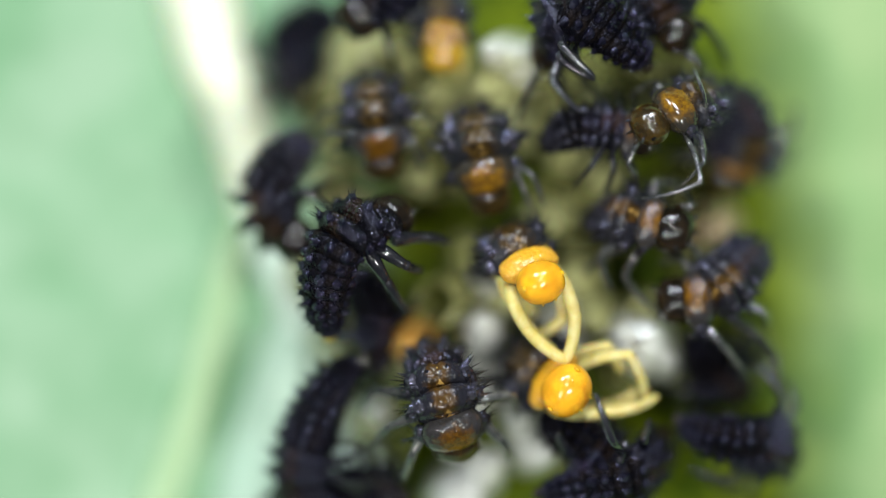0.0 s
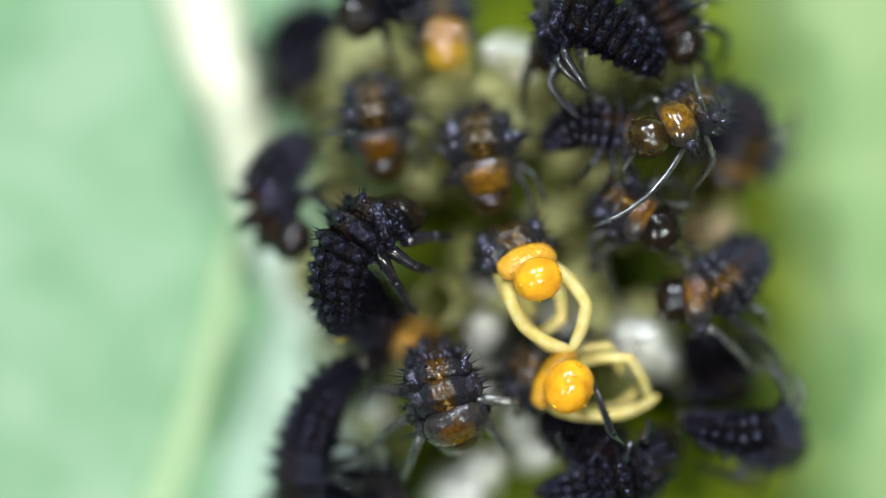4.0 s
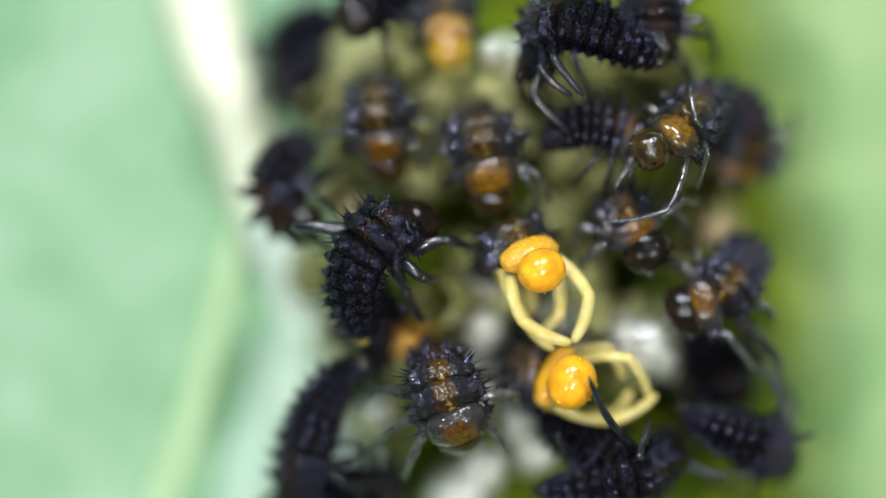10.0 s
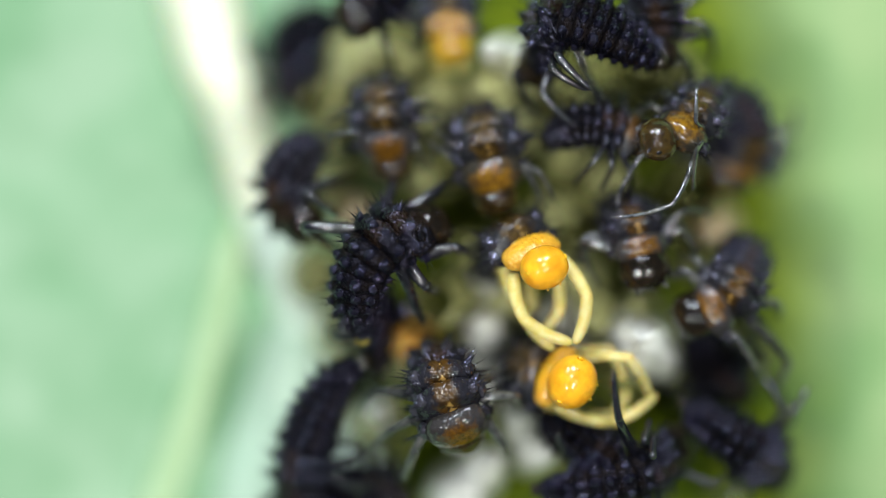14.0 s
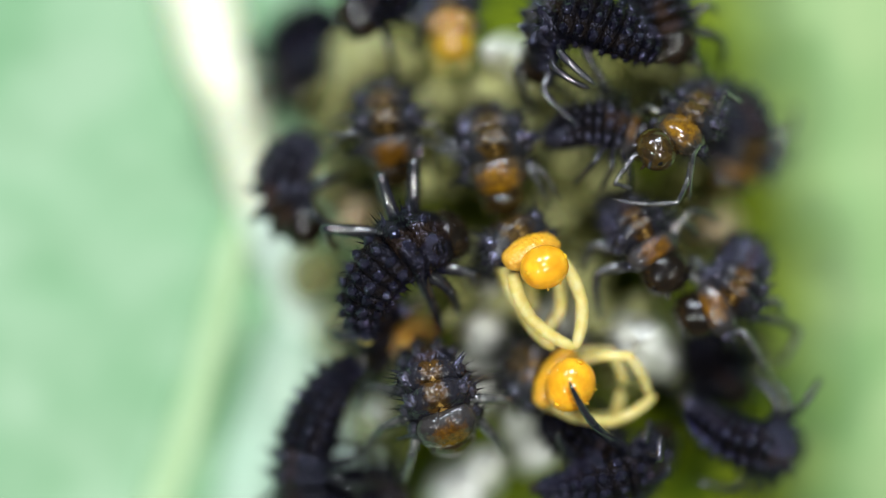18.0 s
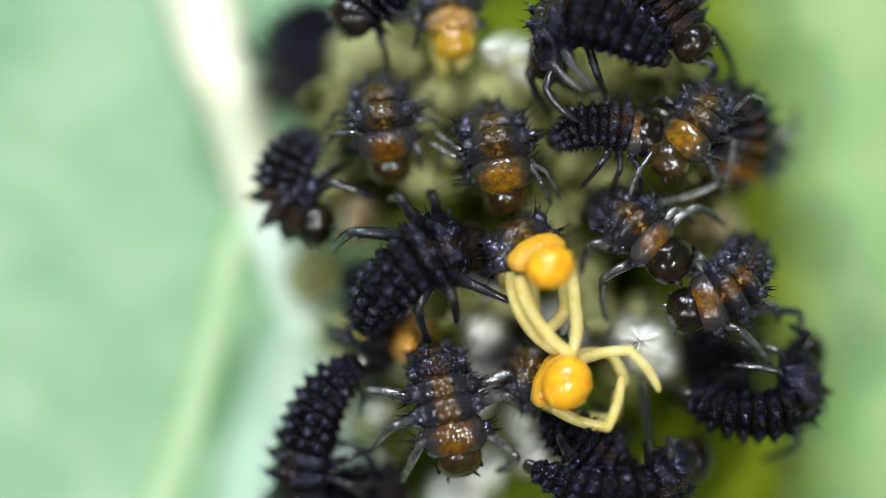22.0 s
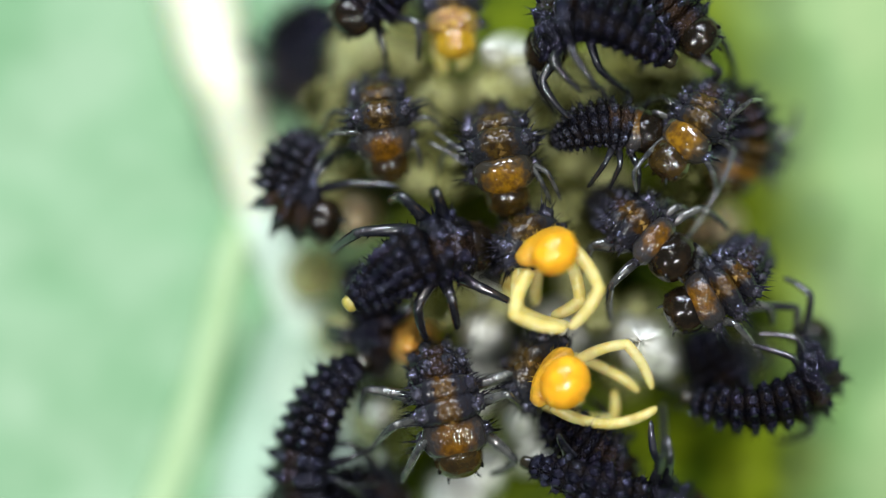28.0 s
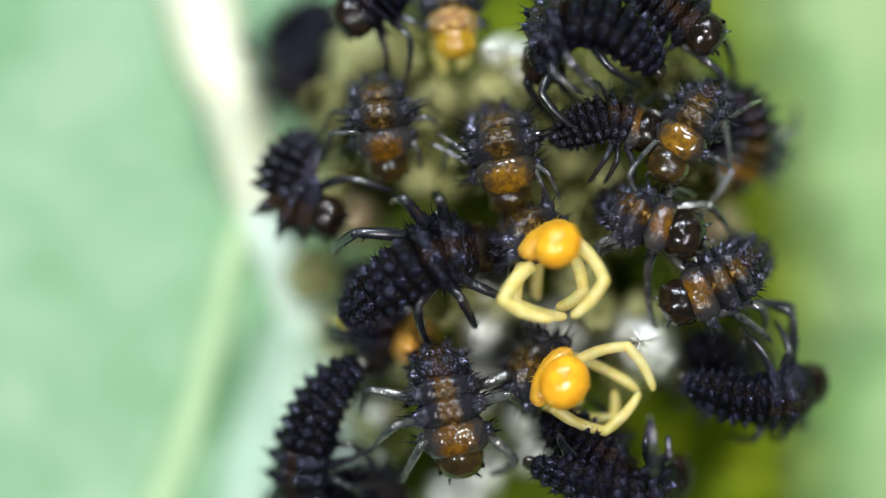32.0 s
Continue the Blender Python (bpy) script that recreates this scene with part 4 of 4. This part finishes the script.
for t, knee, foot in ((0, (1256, 240), (1195, 338)), (6, (1262, 270), (1238, 340)), (13, (1240, 250), (1228, 335)), (19, (1232, 260), (1220, 355)), (21, (1300, 275), (1275, 340)), (28, (1300, 290), (1262, 355)), (32, (1300, 255), (1290, 310))):
    step(i, 1, 1, t, (*knee, 1.95), (*foot, 1.7))
for t, knee, foot in ((0, (1228, 296), (1140, 352)), (1, (1224, 289), (1102, 351)), (2, (1240, 311), (1106, 329)), (3, (1150, 351), (1044, 395)), (6, (1190, 372), (1075, 405)), (9, (1185, 378), (1075, 395)), (13, (1188, 372), (1085, 390)), (19, (1165, 355), (1095, 350)), (23, (1278, 340), (1178, 366)), (28, (1272, 350), (1208, 430)), (30, (1272, 345), (1195, 410)), (32, (1300, 318), (1230, 390))):
    step(i, 0, 1, t, (*knee, 2.0), (*foot, 1.95))
for t, knee, foot in ((0, (1120, 285), (1125, 310)), (9, (1105, 310), (1100, 350)), (13, (1095, 330), (1085, 375)), (19, (1100, 310), (1120, 330)), (23, (1110, 320), (1110, 350)), (28, (1110, 315), (1125, 340))):
    step(i, 0, -1, t, (*knee, 1.7), (*foot, 1.6))
step(i, 2, 1, 0, (1235, 140, 1.8), (1228, 122, 1.7)); step(i, 2, 1, 13, (1222, 190, 1.9), (1220, 160, 1.8)); step(i, 2, 1, 21, (1285, 180, 1.7), (1350, 185, 1.3)); step(i, 2, 1, 32, (1300, 200, 1.7), (1345, 180, 1.3))

h = larva("dark larva lying flat with brown head", "mixed", 0.95, 0.85, 0.032)
h["rings"][11].data = RUST_RING
bend(h, 0, (960, 262, 1.2), (1015, 225, 1.4), (1075, 225, 1.4), (1132, 240, 1.3), up=(0, -.5, 1))
bend(h, 19, (965, 255, 1.2), (1020, 222, 1.4), (1080, 222, 1.4), (1135, 245, 1.3), up=(0, -.5, 1))
bend(h, 23, (975, 255, 1.2), (1030, 228, 1.4), (1085, 225, 1.4), (1142, 240, 1.3), up=(0, -.5, 1))
bend(h, 32, (975, 250, 1.2), (1030, 225, 1.4), (1085, 210, 1.4), (1140, 232, 1.3), up=(0, -.5, 1))

j = larva("dark brown larva curled low at the edge of the clutch", "brown", 1.05)
bend(j, 0, (1240, 190, 0.55), (1294, 185, 0.75), (1324, 240, 0.8), (1292, 310, 0.6), up=(.4, 0, 1))

k = larva("spiny blue-grey larva with round shiny black head", "brown", 1.02, 0.88, 0.046, 1.06, neck=0.16)
k["head"].data = KITS["mixed"]["head"]
k["rings"][11].data, k["rings"][10].data, k["rings"][9].data = RUST_RING, RUST_BACK[1], RUST_BACK[0]
for t, tail, neck, head in ((0, (1050, 395), (1115, 385), (1190, 405)), (2, (1050, 395), (1110, 370), (1178, 392)), (6, (1055, 340), (1110, 370), (1160, 418)), (9, (1065, 345), (1110, 380), (1150, 430)), (13, (1080, 350), (1122, 410), (1138, 476)),
                            (17, (1070, 350), (1130, 410), (1166, 478)), (19, (1065, 350), (1130, 410), (1184, 484)), (23, (1050, 345), (1120, 400), (1184, 455)), (28, (1050, 345), (1125, 400), (1188, 455)), (30, (1055, 345), (1130, 390), (1195, 440)), (32, (1065, 350), (1130, 385), (1207, 415))):
    bend(k, t, (*tail, 0.6), (*neck, 1.45), (*head, 1.5), up=(.1, -.3, 1))
for t, knee, foot in ((0, (1120, 475), (1170, 555)), (2, (1080, 440), (1095, 560)), (6, (1060, 400), (1100, 500)), (9, (1010, 340), (1050, 420)), (17, (1060, 490), (1060, 560)), (21, (1065, 510), (1075, 570)), (28, (1085, 520), (1080, 570)), (30, (1065, 500), (1085, 575)), (32, (1132, 470), (1165, 612))):
    step(k, 0, -1, t, (*knee, 1.4), (*foot, 1.1))
step(k, 1, -1, 0, (1060, 450, 1.3), (1030, 490, 0.9)); step(k, 1, -1, 21, (1050, 440, 1.3), (1030, 470, 0.9)); step(k, 0, 1, 0, (1220, 350, 1.4), (1200, 330, 1.2)); step(k, 0, 1, 21, (1235, 350, 1.4), (1280, 400, 1.1)); step(k, 0, 1, 32, (1240, 350, 1.4), (1290, 410, 1.1))

l = larva("spiny grey larva with orange thorax and dark brown head", "brown", 1.02, 0.94, 0.044, 0.98, neck=0.12)
l["head"].data = KITS["mixed"]["head"]
l["rings"][11].data, l["rings"][10].data, l["rings"][9].data = RUST_RING, RUST_BACK[1], RUST_BACK[0]
for t, neck, head in ((0, (1262, 520), (1196, 532)), (6, (1262, 518), (1196, 530)), (13, (1285, 528), (1226, 558)), (19, (1290, 530), (1232, 558)), (21, (1288, 518), (1222, 548)), (23, (1290, 515), (1212, 552)), (28, (1280, 510), (1210, 548)), (32, (1275, 500), (1202, 535))):
    bend(l, t, (1325, 440, 0.55), (1318, 460, 1.1), (*neck, 1.45), (*head, 1.4), up=(.4, -.6, .8), up_head=(.2, -.2, 1))
for t, knee, foot in ((0, (1265, 595), (1322, 668)), (6, (1280, 590), (1345, 665)), (13, (1300, 600), (1345, 670)), (19, (1315, 590), (1360, 668)), (23, (1305, 578), (1368, 645)), (28, (1300, 575), (1350, 640)), (32, (1310, 555), (1365, 605))):
    step(l, 0, 1, t, (*knee, 1.5), (*foot, 1.2))
for t, knee, foot in ((0, (1400, 630), (1372, 690)), (6, (1412, 640), (1382, 685)), (13, (1395, 640), (1365, 700)), (19, (1385, 560), (1385, 640)), (23, (1400, 560), (1410, 610)), (32, (1395, 545), (1392, 600))):
    step(l, 1, 1, t, (*knee, 1.1), (*foot, 0.9))

n = larva("dark larva low between the others", "dark", 0.95)
bend(n, 0, (1235, 590, 0.5), (1260, 640, 0.75), (1300, 690, 0.6), up=(0, 0, 1))

m = larva("black spiny larva curled along the edge of the clutch", "dark", 1.12, 0.84, 0.040, 0.85)
for t, x in ((0, ((1195, 725), (1270, 755), (1345, 765), (1385, 790))), (6, ((1205, 715), (1285, 745), (1360, 750), (1400, 770))), (13, ((1205, 695), (1268, 735), (1330, 775), (1372, 815))), (17, ((1205, 690), (1270, 740), (1338, 782), (1385, 812))),
             (19, ((1210, 695), (1285, 755), (1370, 760), (1405, 715))), (21, ((1205, 685), (1290, 725), (1395, 715), (1425, 625))), (23, ((1205, 682), (1290, 720), (1400, 705), (1425, 610))), (25, ((1200, 690), (1300, 715), (1420, 695), (1440, 610))),
             (28, ((1205, 690), (1315, 712), (1435, 675), (1440, 590))), (30, ((1195, 664), (1300, 696), (1405, 684), (1452, 638))), (31, ((1193, 655), (1290, 690), (1385, 702), (1440, 704))), (32, ((1200, 655), (1290, 690), (1385, 690), (1430, 668)))):
    z = (1.15, 1.25, 1.15, 0.70 if t < 30 else 0.95)
    bend(m, t, *((u, v + (20 if t < 18 else 12), y) for (u, v), y in zip(x, z)), up=(0, .7, .8), up_head=(.7, .3, .7))
for t, knee, foot in ((0, (1380, 830), (1400, 850)), (19, (1420, 700), (1440, 660)), (23, (1415, 590), (1380, 560)), (25, (1480, 530), (1480, 500)), (28, (1462, 535), (1385, 492)), (29, (1490, 540), (1480, 450)), (30, (1450, 560), (1440, 520)), (30.5, (1500, 580), (1510, 520)), (31.2, (1410, 590), (1370, 560)), (32, (1395, 560), (1350, 540))):
    step(m, 0, 1, t, (*knee, 1.2), (*foot, 1.1))

g = larva("spiny larva with rust-brown back standing in its egg", "brown", 1.06, 0.97, 0.030, 0.90, neck=0.13)
for t, x in ((0, -26), (9, -20), (13, -16), (19, 0), (23, 3), (32, 12)):
    bend(g, t, (866 + x, 228, 0.1), (868 + x, 228, 1.0), (878 + x, 272, 1.44), (891 + x, 348, 1.22), up=(0, -.5, 1), up_head=(0, .1, 1))
step(g, 0, 1, 0, (945, 310, 1.5), (962, 365, 1.3)); step(g, 0, 1, 23, (965, 305, 1.5), (990, 355, 1.3)); step(g, 1, 1, 0, (930, 330, 1.4), (945, 385, 1.2)); step(g, 1, 1, 23, (955, 320, 1.4), (975, 365, 1.2)); step(g, 0, -1, 0, (780, 265, 1.4), (755, 250, 1.2)); step(g, 1, -1, 0, (790, 245, 1.4), (765, 232, 1.2))

f = larva("spiny larva with brown back and head half out of its egg", "brown", 1.02, 0.93, 0.028, 0.88, neck=0.13)
f["rings"][11].data = RUST_RING
for t, x, y in ((0, -12, -5), (9, -8, 0), (13, 0, 0), (19, 8, 10), (23, 0, 0), (32, -2, 0)):
    bend(f, t, (668 + x, 172 + y, 0.0), (670 + x, 172 + y, 0.95), (677 + x, 218 + y, 1.3), (689 + x, 292 + y, 1.05), up=(0, -.5, 1), up_head=(0, .1, 1))
step(f, 0, -1, 0, (630, 235, 1.5), (580, 240, 1.4)); step(f, 0, 1, 0, (735, 260, 1.2), (745, 300, 1.0))

e = larva("yellow-orange larva just hatching, legs folded", "honey", 0.98, 0.86, 0.034, 0.88)
for t, x, y in ((0, -14, 10), (9, -6, 2), (19, 2, -10), (32, 6, -12)):
    bend(e, t, (790 + x, 5 + y, -0.1), (790 + x, 5 + y, 0.7), (796 + x, 48 + y, 1.02), (800 + x, 88 + y, 1.05), up=(0, -.8, .8), up_head=(0, -.5, 1))
for k, side in ((1, 1), (1, -1), (2, 1), (2, -1)):
    step(e, k, side, 0, (800 + 22 * side, 90 + 10 * k, 0.9), (800 + 8 * side, 130, 0.8))
step(e, 0, 1, 0, (822, 112, 0.8), (808, 140, 0.7)); step(e, 0, -1, 0, (778, 112, 0.8), (790, 140, 0.7))

d = larva("dark larva curled at the edge of the clutch, brown underside", "mixed", 1.05, 0.92, 0.044, 0.92, neck=0.14)
for t, x in ((0, ((550, 240), (496, 290), (466, 365), (521, 425))), (6, ((550, 245), (496, 290), (466, 360), (516, 420))), (9, ((545, 245), (501, 285), (474, 350), (531, 400))), (13, ((570, 250), (521, 285), (496, 345), (535, 395))),
             (19, ((555, 245), (511, 285), (496, 350), (540, 400))), (23, ((560, 240), (516, 280), (501, 350), (562, 398))), (32, ((560, 245), (516, 285), (504, 350), (578, 385)))):
    bend(d, t, (*x[0], 0.7), (*x[1], 0.95), (*x[2], 0.95), (*x[3], 1.0), up=(-.4, 0, .9), up_head=(-.3, .4, .9))
for t, knee, foot in ((0, (560, 350), (600, 380)), (13, (560, 350), (600, 380)), (19, (560, 385), (625, 418)), (21, (590, 330), (650, 345)), (23, (600, 322), (680, 358)), (28, (595, 310), (705, 332)), (32, (595, 302), (695, 340))):
    step(d, 0, 1, t, (*knee, 1.3), (*foot, 1.2))
step(d, 0, -1, 0, (520, 400, 0.6), (528, 420, 0.2)); step(d, 1, -1, 0, (500, 380, 0.5), (505, 395, 0.2)); step(d, 2, -1, 0, (495, 350, 0.5), (500, 360, 0.2))

c = larva("dark larva low at the edge of the clutch", "dark", 1.05)
for t, y in ((0, 0), (13, 5), (32, 0)):
    bend(c, t, (606, 34 + y, -0.05), (538, 48 + y, 0.05), (508, 105 + y, 0.05), (540, 165 + y, -0.05), up=(-.4, 0, 1))
step(c, 0, 1, 0, (560, 110, 0.3), (600, 140, 0.1))

b = larva("dark larva with shiny head at the rim of the clutch", "dark", 1.0, 1.0, 0.036)
for t, x in ((0, 5), (13, 0), (19, 5), (23, -8), (32, -4)):
    bend(b, t, (735 + x, -40, 0.8), (680 + x, -20, 1.1), (630 + x, 30, 1.1), up=(0, -.2, 1))
step(b, 1, 1, 0, (745, 15, 1.2), (735, 90, 1.1)); step(b, 1, 1, 23, (752, 40, 1.2), (735, 90, 1.1)); step(b, 1, 1, 32, (720, 60, 1.2), (722, 135, 1.1))

r = larva("black spiny larva hanging down the side of the clutch", "dark", 1.15, 0.88, 0.036)
for t, y in ((0, 0), (13, 4), (23, 0), (32, 2)):
    bend(r, t, (646, 632 + y, 1.12), (582, 690 + y, 1.15), (540, 790 + y, 1.05), (532, 915 + y, 0.9), up=(-.5, 0, .9))
step(r, 2, -1, 0, (620, 785, 1.1), (690, 855, 0.9)); step(r, 1, -1, 0, (600, 850, 1.2), (650, 880, 0.9))

x = larva("dark larva low between shells", "dark", 0.8)
bend(x, 0, (560, 905, 0.55), (598, 868, 0.75), (645, 858, 0.8), (700, 885, 0.65), up=(0, -.3, 1))

v = larva("black larva low under the climbing larva", "dark", 0.85)
bend(v, 0, (630, 470, 0.4), (655, 530, 0.8), (678, 590, 0.85), (660, 640, 0.7), up=(.2, 0, 1))

u = larva("black spiny larva stretched along the shells", "dark", 1.05, 0.80, 0.048)
for t, y in ((0, ((950, 875), (1050, 858), (1120, 840), (1165, 800))), (13, ((945, 868), (1050, 860), (1140, 840), (1195, 795))), (19, ((940, 865), (1050, 855), (1120, 835), (1165, 795))), (21, ((930, 825), (1040, 868), (1150, 862), (1215, 822))), (23, ((930, 820), (1035, 865), (1155, 862), (1225, 805))),
             (25, ((935, 828), (1050, 862), (1150, 862), (1205, 810))), (28, ((925, 815), (1030, 852), (1130, 888), (1215, 905))), (32, ((930, 815), (1035, 855), (1125, 880), (1190, 845)))):
    bend(u, t, (*y[0], 1.35), (*y[1], 1.55), (*y[2], 1.5), (*y[3], 0.9), up=(0, .3, 1))
for t, knee, foot in ((0, (1085, 778), (1055, 700)), (8, (1080, 770), (1048, 672)), (12, (1080, 785), (1042, 670)), (14, (1092, 770), (1085, 660)), (19, (1048, 768), (1005, 686)), (21, (1135, 760), (1120, 690)), (23, (1145, 765), (1130, 655)), (25, (1150, 790), (1160, 720)), (28, (1172, 800), (1172, 715)), (30, (1165, 800), (1168, 730)), (32, (1150, 800), (1148, 740))):
    step(u, 2, 1, t, (*knee, 2.0), (*foot, 2.15))
step(u, 0, 1, 0, (1140, 780, 1.7), (1150, 745, 1.5)); step(u, 1, 1, 0, (1095, 820, 1.8), (1110, 780, 1.7)); step(u, 1, 1, 23, (1185, 800, 1.8), (1180, 770, 1.7))

y = larva("black larva half under an orange hatchling", "dark", 0.95, 1.0, 0.036)
bend(y, 0, (970, 725, 1.0), (1005, 765, 1.25), (1050, 800, 1.25), (1095, 835, 1.1), up=(.3, -.3, 1))
step(y, 2, -1, 0, (990, 770, 1.6), (1030, 815, 1.4)); step(y, 1, -1, 0, (1000, 790, 1.5), (1015, 840, 1.2))

for lv in LARVAE:
    settle(lv)

motions()
